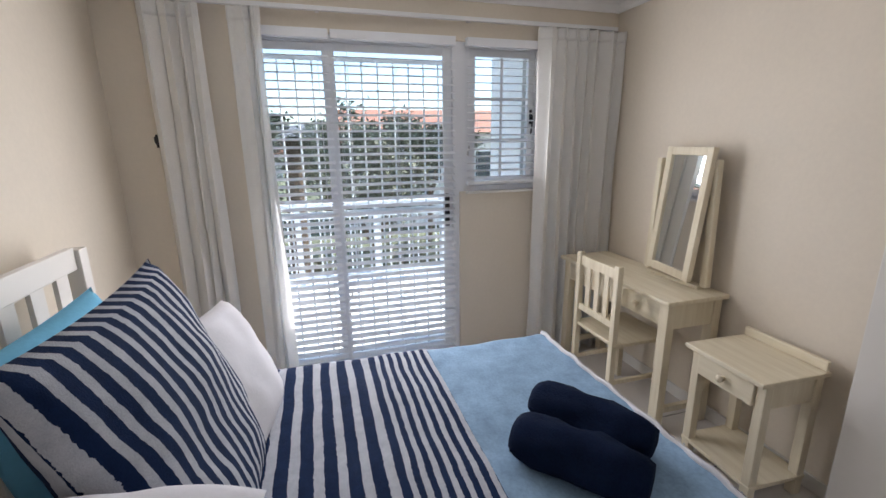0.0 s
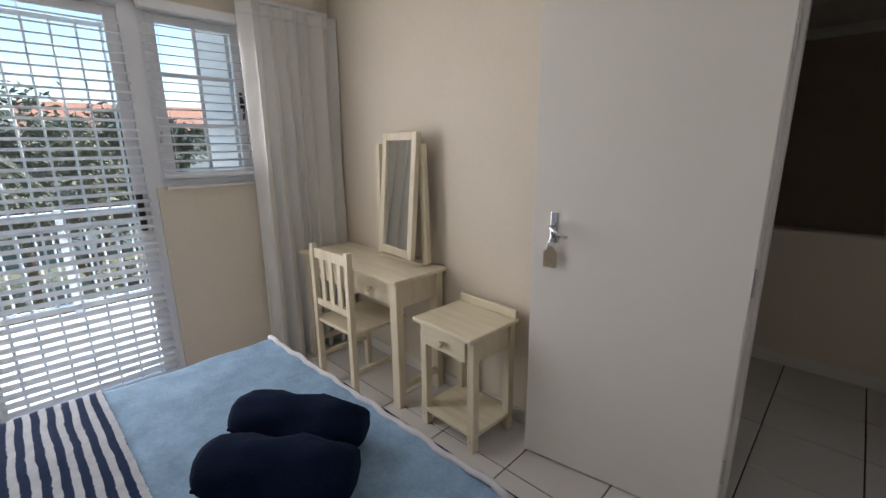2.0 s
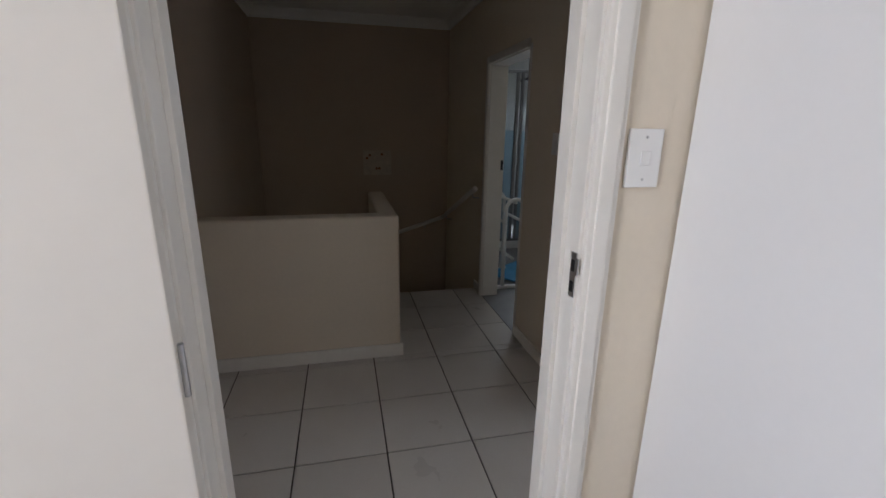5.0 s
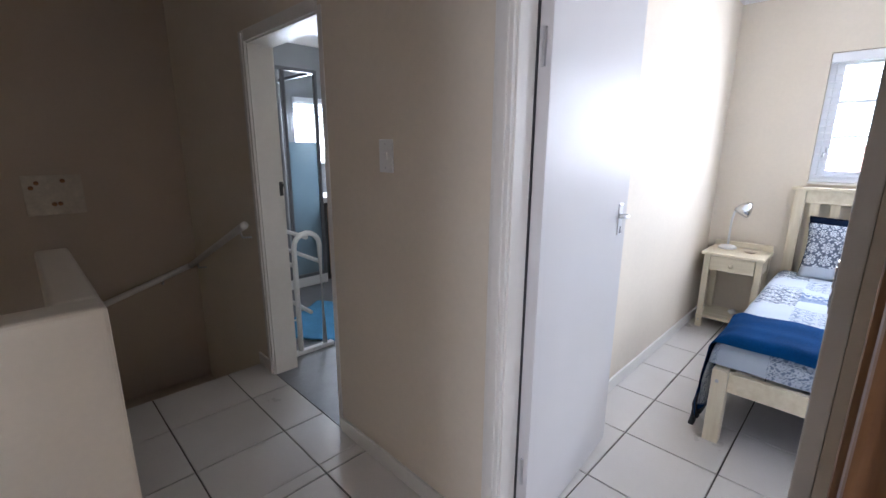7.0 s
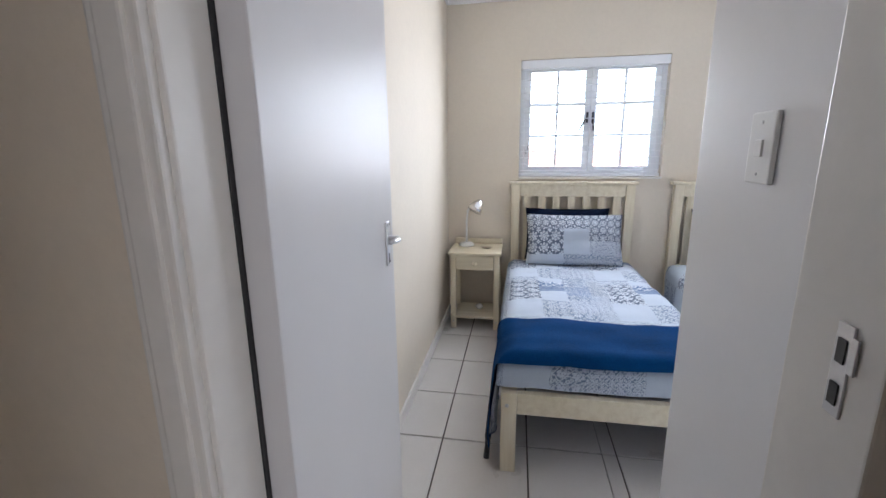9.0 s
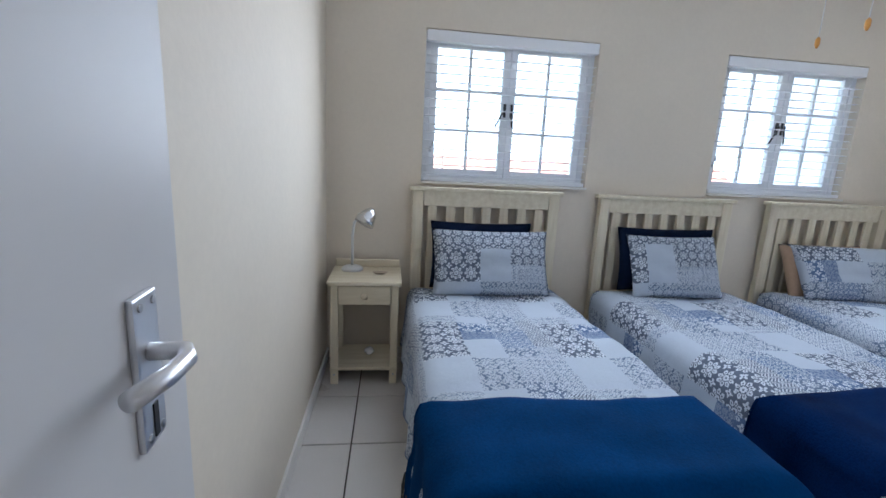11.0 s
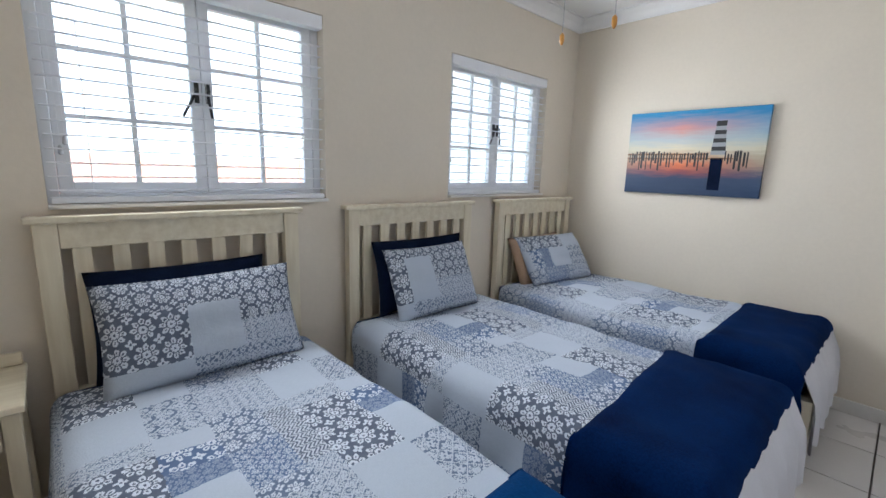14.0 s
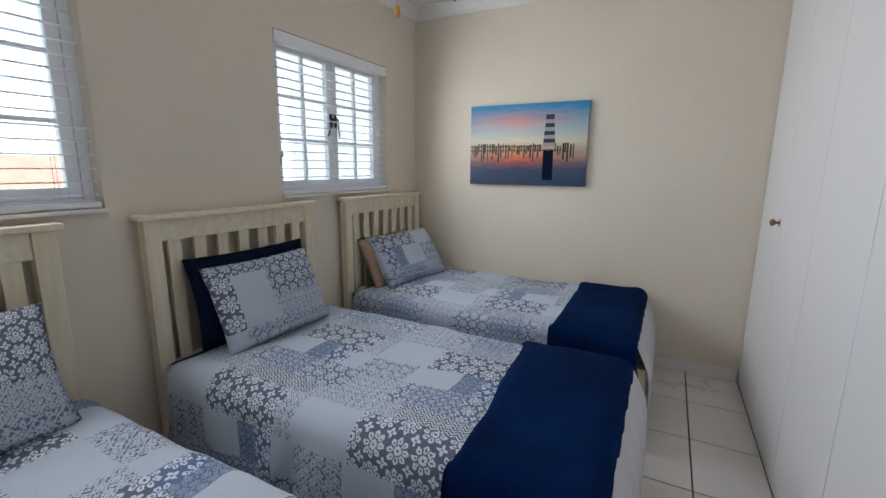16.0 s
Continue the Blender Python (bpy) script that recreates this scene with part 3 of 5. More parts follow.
# ---- doors ----
def lever_set(parent, x, y, z, side, kx, tall=0.16):
    """Lever handle on its back plate; side: the way it stands out along y, kx: the way the lever points along x."""
    plate = part("handle_plate", boxes((x - 0.02, x + 0.02, min(y, y + side * 0.006), max(y, y + side * 0.006), z - tall * 0.62, z + tall * 0.38), bevel=0.0025), M_satin, parent, "satin metal back plate")
    bm = tube([(x, y, z), (x, y + side * 0.018, z), (x, y + side * 0.032, z), (x + kx * 0.014, y + side * 0.038, z - 0.001), (x + kx * 0.045, y + side * 0.037, z + 0.001), (x + kx * 0.088, y + side * 0.031, z + 0.006)], 0.0075, 12)
    part("lever", bm, M_satin, plate, "satin metal lever", smooth=True)
    part("keyhole", boxes((x - 0.004, x + 0.004, y + side * 0.0055, y + side * 0.0072, z - 0.075, z - 0.045), bevel=0.0005), M_dark, plate)
    for dz in (-tall * 0.55, tall * 0.31):
        for dx in (-0.011, 0.011):
            part("screw", lathe([(0.0035, 0), (0.0035, 0.0015), (0.001, 0.002)], 8), M_steel, plate, at=Matrix.Translation((x + dx, y + side * 0.006, z + dz)) @ pose(0, 0, 0, -90 * side))
    return plate


def hinges(parent, x, y, zs):
    for z in zs:
        bm = tube([(x, y, z - 0.05), (x, y, z + 0.05)], 0.006, 10)
        add_box(bm, x, x + 0.03, y - 0.001, y + 0.001, z - 0.045, z + 0.045)
        part("hinge", bm, M_steel, parent, "steel butt hinge")


# west bedroom door, opened back almost flat to the wall; local x runs from the hinge to the free edge
d1 = thing("door_west", pose(-0.826, -1.676, 0, 0, 0, 180 + 8.5), "white painted flush door standing open near the wall, key in the lock", "door", kind="structure")
part("leaf", boxes((0.004, 0.796, 0.0, 0.04, 0.008, DH - 0.006), bevel=0.003), M_doorpaint, d1)
p1 = part("lock_plate", boxes((0.684, 0.716, 0.04, 0.045, 1.06, 1.19), bevel=0.002), M_chrome, d1, "chrome lock plate")
part("lever", tube([(0.700, 0.045, 1.135), (0.700, 0.085, 1.135), (0.695, 0.094, 1.13), (0.659, 0.096, 1.105), (0.624, 0.094, 1.098)], 0.008, 10), M_chrome, p1, smooth=True)
part("key", tube([(0.700, 0.044, 1.09), (0.700, 0.065, 1.09)], 0.004, 8), M_steel, p1)
bm = tube([(0.700, 0.066, 1.09), (0.714, 0.068, 1.06), (0.719, 0.068, 1.03)], 0.0025, 6)
add_tube(bm, [(0.700, 0.066, 1.09), (0.687, 0.068, 1.06), (0.683, 0.068, 1.035)], 0.0025, 6)
part("key_ring", bm, M_steel, p1)
bm = bmesh.new()
vs = [bm.verts.new((x, 0.064, z)) for x, z in ((0.674, 0.955), (0.734, 0.955), (0.734, 1.02), (0.711, 1.05), (0.697, 1.05), (0.674, 1.02))]
bm.faces.new(vs)
bmesh.ops.solidify(bm, geom=list(bm.faces), thickness=0.006)
part("key_tag", bm, M_tag, p1, "flat house-shaped wooden key tag")
hinges(d1, 0.0, 0.02, (0.25, 1.0, 1.75))

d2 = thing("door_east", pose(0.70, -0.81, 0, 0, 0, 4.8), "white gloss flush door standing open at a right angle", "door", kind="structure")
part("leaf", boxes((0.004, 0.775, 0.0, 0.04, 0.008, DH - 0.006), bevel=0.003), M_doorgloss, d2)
# black strip standing in for the shade of the open hinge gap
part("hinge_gap_shade", boxes((-0.004, 0.03, 0.0405, 0.047, 0.06, DH - 0.03), bevel=0.0005), M_dark, d2, "dark strip added for the shade in the hinge gap")
lever_set(d2, 0.69, 0.0, 1.108, -1, -1, 0.13)
hinges(d2, -0.002, 0.02, (0.31, 1.64))


def strike(name, m):
    s = thing(name, m, "steel strike plate let into the door frame", "strike plate")
    part("plate", boxes((-0.011, 0.011, -0.0015, 0.0015, -0.05, 0.05), bevel=0.0006), M_steel, s)
    part("bolt_hole", boxes((-0.006, 0.006, -0.003, -0.0012, -0.038, -0.014), bevel=0.0003), M_dark, s)
    part("latch_hole", boxes((-0.006, 0.006, -0.003, -0.0012, 0.008, 0.034), bevel=0.0003), M_dark, s)
    part("lip", boxes((0.011, 0.02, -0.003, 0.0, 0.002, 0.04), bevel=0.001), M_steel, s)


strike("strike_plate", pose(-0.0635, -1.642, 1.11, 0, 0, -90))
strike("strike_plate", pose(0.663, -1.4555, 1.13, 0, 0, 180))


def light_switch(m, w, h, label):
    s = thing("light_switch", m, label, "light switch")
    part("plate", boxes((-w / 2, w / 2, -0.009, 0.0, -h / 2, h / 2), bevel=0.003), M_plastic, s)
    part("rocker", boxes((-0.011, 0.011, -0.0125, -0.0088, -0.014, 0.014), bevel=0.001), M_plastic, s)
    for z in (-h * 0.36, h * 0.36):
        part("screw", lathe([(0.003, 0), (0.003, 0.001), (0.0008, 0.0014)], 8), M_steel, s, at=pose(0, -0.009, z, 90))
    return s


light_switch(pose(0.062, -1.651, 1.358), 0.077, 0.118, "white plastic light switch on the cream wall")
light_switch(pose(0.614, -0.205, 1.345, 0, 0, -90), 0.075, 0.118, "white plastic light switch on the landing wall")
light_switch(pose(1.02, -1.534, 1.352, 0, 0, 180), 0.075, 0.118, "white plastic light switch on the wardrobe side")


# ---- built-in wardrobes ----
def wardrobe(name, x0, x1, y0, y1, front, seams, label, handle_at):
    w = thing(name, pose((x0 + x1) / 2, (y0 + y1) / 2, 0), label, "wardrobe")
    cx, cy = (x0 + x1) / 2, (y0 + y1) / 2
    part("carcass", boxes((x0 - cx + (0.018 if front < 0 else 0), x1 - cx - (0.018 if front > 0 else 0), y0 - cy, y1 - cy, 0, H - 0.004), bevel=0.002), M_white, w)
    ys = [y0 - cy + 0.003, *[s - cy for s in seams], y1 - cy - 0.003]
    fx = (x1 - cx - 0.018, x1 - cx) if front > 0 else (x0 - cx, x0 - cx + 0.018)
    for a, b in zip(ys, ys[1:]):
        d = part("door", boxes((fx[0], fx[1], a + 0.002, b - 0.002, 0.06, H - 0.09), bevel=0.0025), M_white, w)
        if handle_at is not None and abs(b + cy - handle_at) < 0.02:
            yk = handle_at - cy + (0.035 if abs(a + cy - handle_at) < 0.02 else -0.035)
            kn = part("knob", lathe([(0.007, 0), (0.007, 0.016), (0.016, 0.024), (0.018, 0.034), (0.010, 0.041)], 14), M_brown, d, "dark turned knob", smooth=True,
                      at=Matrix.Translation((fx[1] if front > 0 else fx[0], yk, 1.06)) @ pose(0, 0, 0, 0, 90 * front))
            part("rose", lathe([(0.021, 0), (0.021, 0.003), (0.012, 0.005)], 14), M_chrome, kn, "chrome rose")
    part("plinth", boxes((fx[0] + 0.012 * (-front), fx[1] - 0.002 * front if front > 0 else fx[1], y0 - cy + 0.002, y1 - cy - 0.002, 0.0, 0.057)), M_white, w)
    return w


wardrobe("wardrobe", 0.165, 0.625, -4.745, -1.654, -1, (-4.2, -3.65, -3.1, -2.6, -2.15), "plain white built-in wardrobe beside the bedroom doorway", None)
wardrobe("wardrobe", 0.757, 1.31, -4.415, -1.535, 1, (-3.90, -3.38, -2.86, -2.34), "tall white built-in wardrobe with dark knobs", -3.90)


# ---- windows and blinds ----
def casement(name, x, y0, y1, z0, z1, label, out=1, leaves=2):
    """A white casement window in a wall that faces along x; each leaf has six panes."""
    w = thing(name, pose(x, (y0 + y1) / 2, z0), label, "window", kind="structure")
    hw, hh = (y1 - y0) / 2, z1 - z0
    d = 0.025
    part("window_frame", boxes((-d, d, -hw, -hw + 0.035, 0, hh), (-d, d, hw - 0.035, hw, 0, hh), (-d, d, -hw + 0.035, hw - 0.035, 0, 0.035), (-d, d, -hw + 0.035, hw - 0.035, hh - 0.035, hh), bevel=0.003), M_alu, w)
    span = (2 * hw - 0.07) / leaves
    for i in range(leaves):
        a = -hw + 0.036 + i * span
        b = a + span - 0.002
        s = 0.042
        sash = part("sash", boxes((-0.018, 0.018, a, a + s, 0.036, hh - 0.036), (-0.018, 0.018, b - s, b, 0.036, hh - 0.036), (-0.018, 0.018, a + s, b - s, 0.036, 0.036 + s), (-0.018, 0.018, a + s, b - s, hh - 0.036 - s, hh - 0.036), bevel=0.003), M_alu, w)
        ym, zl, zt = (a + b) / 2, 0.036 + s, hh - 0.036 - s
        part("glazing_bar", boxes((-0.01, 0.01, ym - 0.009, ym + 0.009, zl, zt), bevel=0.002), M_alu, sash)
        for k in (1, 2):
            zz = zl + (zt - zl) * k / 3
            part("glazing_bar", boxes((-0.0095, 0.0095, a + s, b - s, zz - 0.008, zz + 0.008), bevel=0.002), M_alu, sash)
        pane = part("pane", boxes((-0.002, 0.002, a + s - 0.004, b - s + 0.004, zl - 0.004, zt + 0.004)), M_glass, sash)
        pane.visible_shadow = False
        hy = b - 0.02 if i == 0 else a + 0.02
        bm = boxes((-0.03 * out, -0.018 * out, hy - 0.008, hy + 0.008, hh * 0.47, hh * 0.57), bevel=0.002)
        add_tube(bm, [(-0.03 * out, hy, hh * 0.53), (-0.045 * out, hy, hh * 0.53), (-0.048 * out, hy + (0.02 if i else 0.004), hh * 0.49), (-0.048 * out, hy + (0.06 if i else -0.006), hh * 0.40)], 0.0055, 8)
        part("window_handle", bm, M_dark, sash, "dark lever fastener")
    part("window_sill", boxes((-0.115 * out, -0.028 * out, -hw, hw, -0.012, 0.002) if out > 0 else (0.028, 0.10, -hw, hw, -0.012, 0.002), bevel=0.003), M_trim, w)
    return w


casement("window_north", 3.765, -2.175, -1.13, 1.15, 2.01, "white twin-leaf window with small panes over the first bed")
casement("window_south", 3.765, -4.025, -3.02, 1.15, 2.01, "white twin-leaf window with small panes over the beds")
casement("window_side", -3.46, -2.76, -2.22, 1.25, 2.19, "white side window with small panes beside the patio door", -1, 1)


def blind(m, width, z0, z1, pitch, depth, tilt, label, valance=0.06):
    """A Venetian blind; local x is its width, y its depth, z up from the floor."""
    b = thing("venetian_blind", m, label, "blind")
    part("headrail", boxes((-width / 2, width / 2, -0.028, 0.022, z1 - valance, z1), bevel=0.004), M_alu, b)
    part("bottom_rail", boxes((-width / 2 + 0.004, width / 2 - 0.004, -0.02, 0.02, z0, z0 + 0.022), bevel=0.004), M_alu, b)
    n = int((z1 - valance - z0 - 0.05) / pitch)
    prof = bmesh.new()
    lo = [prof.verts.new((-width / 2 + 0.005, -depth / 2 + depth * i / 4, 0.0035 * (1 - (i / 2 - 1) ** 2))) for i in range(5)]
    hi = [prof.verts.new((width / 2 - 0.005, v.co.y, v.co.z)) for v in lo]
    for i in range(4):
        prof.faces.new((lo[i], lo[i + 1], hi[i + 1], hi[i]))
    bmesh.ops.recalc_face_normals(prof, faces=prof.faces)
    bmesh.ops.solidify(prof, geom=list(prof.faces), thickness=0.0022)
    first = part("slat", prof, M_slat, b)
    for i in range(n):
        s = first if i == 0 else new("slat", first.data)
        s.parent = b
        jit = random.uniform(-1.2, 1.2)
        s.matrix_local = pose(0, 0, z0 + 0.045 + pitch * i, tilt + jit, 0, random.uniform(-0.06, 0.06))
    for k in (-0.38, 0.0, 0.38) if width > 0.7 else (-0.36, 0.36):
        for dy in (-depth / 2 - 0.002, depth / 2 + 0.002):
            part("ladder_cord", tube([(k * width, dy, z0 + 0.01), (k * width, dy, z1 - valance)], 0.0011, 5), M_slat, b)
    for k, dz in ((0.44, 0.0), (0.455, -0.035)):
        tz = z0 + (z1 - z0) * 0.28 + dz
        cdp = part("pull_cord", tube([(k * width, -0.03, tz), (k * width, -0.03, z1 - valance)], 0.001, 5), M_slat, b)
        part("tassel", lathe([(0.002, 0.0), (0.006, -0.008), (0.008, -0.03), (0.003, -0.034)], 10), M_steel, cdp, at=pose(k * width, -0.03, tz))
    return b


blind(pose(3.698, -1.6525, 0, 0, 0, 90), 1.035, 1.155, 2.005, 0.048, 0.025, 2, "open white Venetian blind over the first bed")
blind(pose(3.698, -3.5225, 0, 0, 0, 90), 0.995, 1.155, 2.005, 0.048, 0.025, 2, "open white Venetian blind over the far beds")
blind(pose(-3.375, -3.84, 0, 0, 0, -90), 0.48, 0.04, 2.205, 0.046, 0.045, -17, "white Venetian blind lowered over the fixed patio pane", 0.05)
blind(pose(-3.375, -3.215, 0, 0, 0, -90), 0.75, 0.04, 2.205, 0.046, 0.045, -17, "white Venetian blind lowered over the patio door", 0.05)
blind(pose(-3.375, -2.515, 0, 0, 0, -90), 0.50, 1.30, 2.205, 0.046, 0.044, -12, "white Venetian blind over the side window", 0.05)

# patio door: fixed pane and sliding leaf
pd = thing("door_patio", pose(-3.46, -3.5, 0), "white framed glazed patio door behind blinds", "patio door", kind="structure")
part("frame", boxes((-0.04, 0.04, -0.60, -0.555, 0, 2.19), (-0.04, 0.04, 0.655, 0.738, 0, 2.19), (-0.04, 0.04, -0.555, 0.655, 2.15, 2.19), (-0.04, 0.04, -0.555, 0.655, 0, 0.03), bevel=0.003), M_alu, pd)
for a, b, dx in ((-0.553, -0.085, 0.0), (-0.125, 0.653, 0.012)):
    lf = part("leaf", boxes((dx - 0.011, dx + 0.011, a, a + 0.055, 0.032, 2.148), (dx - 0.011, dx + 0.011, b - 0.055, b, 0.032, 2.148), (dx - 0.011, dx + 0.011, a + 0.055, b - 0.055, 0.032, 0.12), (dx - 0.011, dx + 0.011, a + 0.055, b - 0.055, 2.105, 2.148), bevel=0.002), M_alu, pd)
    pn = part("pane", boxes((dx - 0.003, dx + 0.003, a + 0.05, b - 0.05, 0.115, 2.11)), M_glass, lf)
    pn.visible_shadow = False
part("door_handle", boxes((0.024, 0.05, 0.60, 0.63, 1.02, 1.24), bevel=0.006), M_dark, pd, "black pull handle")

# security gate outside the glass
gate = thing("security_gate", pose(-3.56, -3.5, 0), "white steel bar gate outside the patio door", "security gate")
bar0 = part("bar", tube([(0, 0, 0.02), (0, 0, 2.1)], 0.006, 8), M_alu, gate)
for i in range(13):
    s = bar0 if i == 0 else new("bar", bar0.data)
    s.parent = gate
    s.matrix_local = pose(0, -0.60 + 0.1 * i, 0)
for z in (0.05, 1.06, 1.13, 2.08):
    part("rail", boxes((-0.008, 0.008, -0.66, 0.66, z - 0.012, z + 0.012), bevel=0.002), M_alu, gate)


def curtain(m, width, top, folds, seed, label, gather=0.0):
    """A long sheer curtain hung in folds from a taped heading; local x is its width."""
    c = thing("curtain", m, label, "curtain")

    def place(u, v):
        z = top - v * (top - 0.015)
        amp = 0.026 + 0.016 * v
        ph = u * folds * 2 * math.pi + 1.4 * math.sin(u * 9 + seed) + 0.5 * math.sin(v * 3 + u * 17 + seed)
        x = (u - 0.5) * width * (1 - gather * math.sin(math.pi * v) * 0.5) + 0.012 * math.sin(ph * 2 + v * 2)
        y = amp * math.sin(ph) + 0.012 * noise.noise(Vector((u * 9 + seed, v * 3, 1)))
        return (x, y, z)

    part("cloth", sheet(folds * 14, 26, place, 0.0), M_curtain, c, smooth=True)

    def head(u, v):
        x, y, _ = place(u, 0.0)
        return (x, y * 0.8 - 0.004, top + 0.01 - v * 0.07)

    part("heading_tape", sheet(folds * 14, 3, head, 0.002), M_curtain, c, smooth=True)
    return c


curtain(pose(-3.315, -4.375, 0, 0, 0, 90), 0.29, 2.27, 4, 0.3, "cream sheer curtain gathered beside the double bed", 0.08)
curtain(pose(-3.315, -4.02, 0, 0, 0, 90), 0.17, 2.27, 2, 1.1, "narrow cream sheer curtain at the edge of the patio door", 0.05)
curtain(pose(-3.315, -1.975, 0, 0, 0, 90), 0.63, 2.27, 7, 2.1, "cream sheer curtain drawn aside beside the dressing table", 0.05)
rl = thing("curtain_rail", pose(-3.34, -3.2, 2.30), "slim white curtain rail over the patio door", "curtain rail")
part("track", boxes((-0.012, 0.012, -1.50, 1.50, -0.012, 0.012), bevel=0.003), M_plastic, rl)
for yy in (-1.3, -0.45, 0.45, 1.3):
    part("bracket", boxes((-0.056, -0.012, yy - 0.012, yy + 0.012, -0.008, 0.008), bevel=0.002), M_plastic, rl)


hk = thing("tieback_hook", pose(-3.398, -4.535, 1.60), "small dark metal curtain tieback hook on the wall", "hook")
part("plate", boxes((0.0, 0.004, -0.012, 0.012, -0.035, 0.035), bevel=0.001), M_dark, hk)
part("hook", tube([(0.004, 0, -0.01), (0.04, 0, -0.016), (0.055, 0, -0.004), (0.056, 0, 0.022)], 0.004, 8), M_dark, hk, smooth=True)


# ---- furniture ----
def knob(parent, at):
    return part("knob", lathe([(0.008, 0), (0.007, 0.012), (0.016, 0.018), (0.0185, 0.027), (0.014, 0.034), (0.004, 0.037)], 16), M_creamtop, parent, "turned wooden knob", smooth=True, at=at)


def bedside(m, label, group=""):
    """Bedside table, 0.40 wide; front towards local -y, back at y = 0."""
    t = thing("bedside_table", m, label, "bedside table", group)
    part("top", boxes((-0.20, 0.20, -0.365, 0.0, 0.595, 0.617), bevel=0.006, seg=3), M_creamtop, t)
    part("upstand", boxes((-0.192, 0.192, -0.02, -0.002, 0.617, 0.662), bevel=0.006, seg=3), M_creamtop, t)
    for x in (-0.186, 0.144):
        for y in (-0.325, -0.055):
            part("leg", boxes((x, x + 0.042, y, y + 0.042, 0.0, 0.595), bevel=0.004), M_cream, t)
    for x in (-0.178, 0.162):
        part("side_rail", boxes((x, x + 0.016, -0.282, -0.056, 0.475, 0.594), bevel=0.002), M_cream, t)
    part("back_rail", boxes((-0.143, 0.143, -0.045, -0.03, 0.475, 0.594), bevel=0.002), M_cream, t)
    d = part("drawer", boxes((-0.141, 0.141, -0.336, -0.06, 0.478, 0.586), bevel=0.004), M_creamtop, t)
    knob(d, pose(0, -0.336, 0.532, 90))
    part("shelf", boxes((-0.19, 0.19, -0.328, -0.01, 0.085, 0.104), bevel=0.004), M_creamtop, t)
    for x in (-0.165, 0.165):
        part("bolt", lathe([(0.006, 0), (0.006, 0.002), (0.002, 0.003)], 8), M_steel, t, at=pose(x, -0.325, 0.06, 90))
    return t


bedside(pose(-1.94, -1.705, 0, 0, 0, -2), "cream washed wooden bedside table with one drawer", "bedside tables")
bedside(pose(3.655, -0.822, 0, 0, 0, -90), "cream washed wooden bedside table beside the first single bed", "bedside tables")

dt = thing("dressing_table", pose(-2.79, -1.665, 0), "cream washed wooden dressing table with two drawers", "dressing table")
part("top", boxes((-0.51, 0.51, -0.40, 0.0, 0.748, 0.772), bevel=0.006), M_creamtop, dt)
for x in (-0.485, 0.425):
    for y in (-0.372, -0.065):
        part("leg", boxes((x, x + 0.06, y, y + 0.05, 0.0, 0.748), bevel=0.005), M_cream, dt)
for x in (-0.475, 0.457):
    part("side_rail", boxes((x, x + 0.018, -0.321, -0.066, 0.60, 0.747), bevel=0.002), M_cream, dt)
    part("stretcher", boxes((x - 0.004, x + 0.022, -0.321, -0.066, 0.10, 0.135), bevel=0.003), M_cream, dt)
part("back_rail", boxes((-0.424, 0.424, -0.04, -0.022, 0.60, 0.747), bevel=0.002), M_cream, dt)
part("front_rail", boxes((-0.10, 0.10, -0.362, -0.344, 0.60, 0.747), bevel=0.002), M_cream, dt)
for x in (-0.424, 0.102):
    d = part("drawer", boxes((x, x + 0.322, -0.368, -0.08, 0.615, 0.742), bevel=0.004), M_creamtop, dt)
    knob(d, pose(x + 0.161, -0.368, 0.68, 90))

mr = thing("dressing_mirror", pose(-2.585, -1.74, 0.772), "swing mirror in a cream wooden frame on the dressing table", "mirror")
part("base", boxes((-0.19, 0.19, -0.03, 0.03, 0.0, 0.02), bevel=0.004), M_creamtop, mr)
for x, k in ((-0.212, -1), (0.212, 1)):
    bm = bmesh.new()
    for y in (-0.018, 0.018):
        for xx, zz in ((-0.022, 0.02), (0.022, 0.02), (0.018, 0.70), (-0.018, 0.70)):
            bm.verts.new((x + xx - k * zz * 0.03, y, zz))
    bm.verts.ensure_lookup_table()
    for q in ((0, 1, 2, 3), (7, 6, 5, 4), (0, 4, 5, 1), (1, 5, 6, 2), (2, 6, 7, 3), (3, 7, 4, 0)):
        bm.faces.new([bm.verts[i] for i in q])
    bmesh.ops.bevel(bm, geom=list(bm.edges), offset=0.003, segments=2, affect="EDGES")
    part("post", bm, M_cream, mr)
bm = boxes((-0.18, -0.135, -0.016, 0.016, -0.36, 0.36), (0.135, 0.18, -0.016, 0.016, -0.36, 0.36), (-0.135, 0.135, -0.016, 0.016, -0.36, -0.315), (-0.135, 0.135, -0.016, 0.016, 0.315, 0.36), bevel=0.004)
mf = part("mirror_frame", bm, M_cream, mr, at=pose(0.010, -0.03, 0.405, -5, 0, -8))
part("mirror_glass", boxes((-0.137, 0.137, -0.004, 0.002, -0.317, 0.317)), M_mirror, mf, "silvered mirror glass")

ch = thing("dining_chair", pose(-2.70, -2.0, 0), "white painted wooden chair pushed under the dressing table", "chair")
part("seat", boxes((-0.20, 0.20, -0.19, 0.20, 0.43, 0.452), bevel=0.006), M_creamtop, ch)
for x in (-0.195, 0.159):
    part("leg", boxes((x, x + 0.036, 0.15, 0.186, 0, 0.43), bevel=0.004), M_cream, ch)
    part("leg", boxes((x, x + 0.036, -0.20, -0.165, 0, 0.91), bevel=0.005), M_cream, ch)
    part("stretcher", boxes((x + 0.008, x + 0.028, -0.164, 0.149, 0.19, 0.215), bevel=0.003), M_cream, ch)
part("top_rail", boxes((-0.158, 0.158, -0.192, -0.172, 0.83, 0.89), bevel=0.004), M_cream, ch)
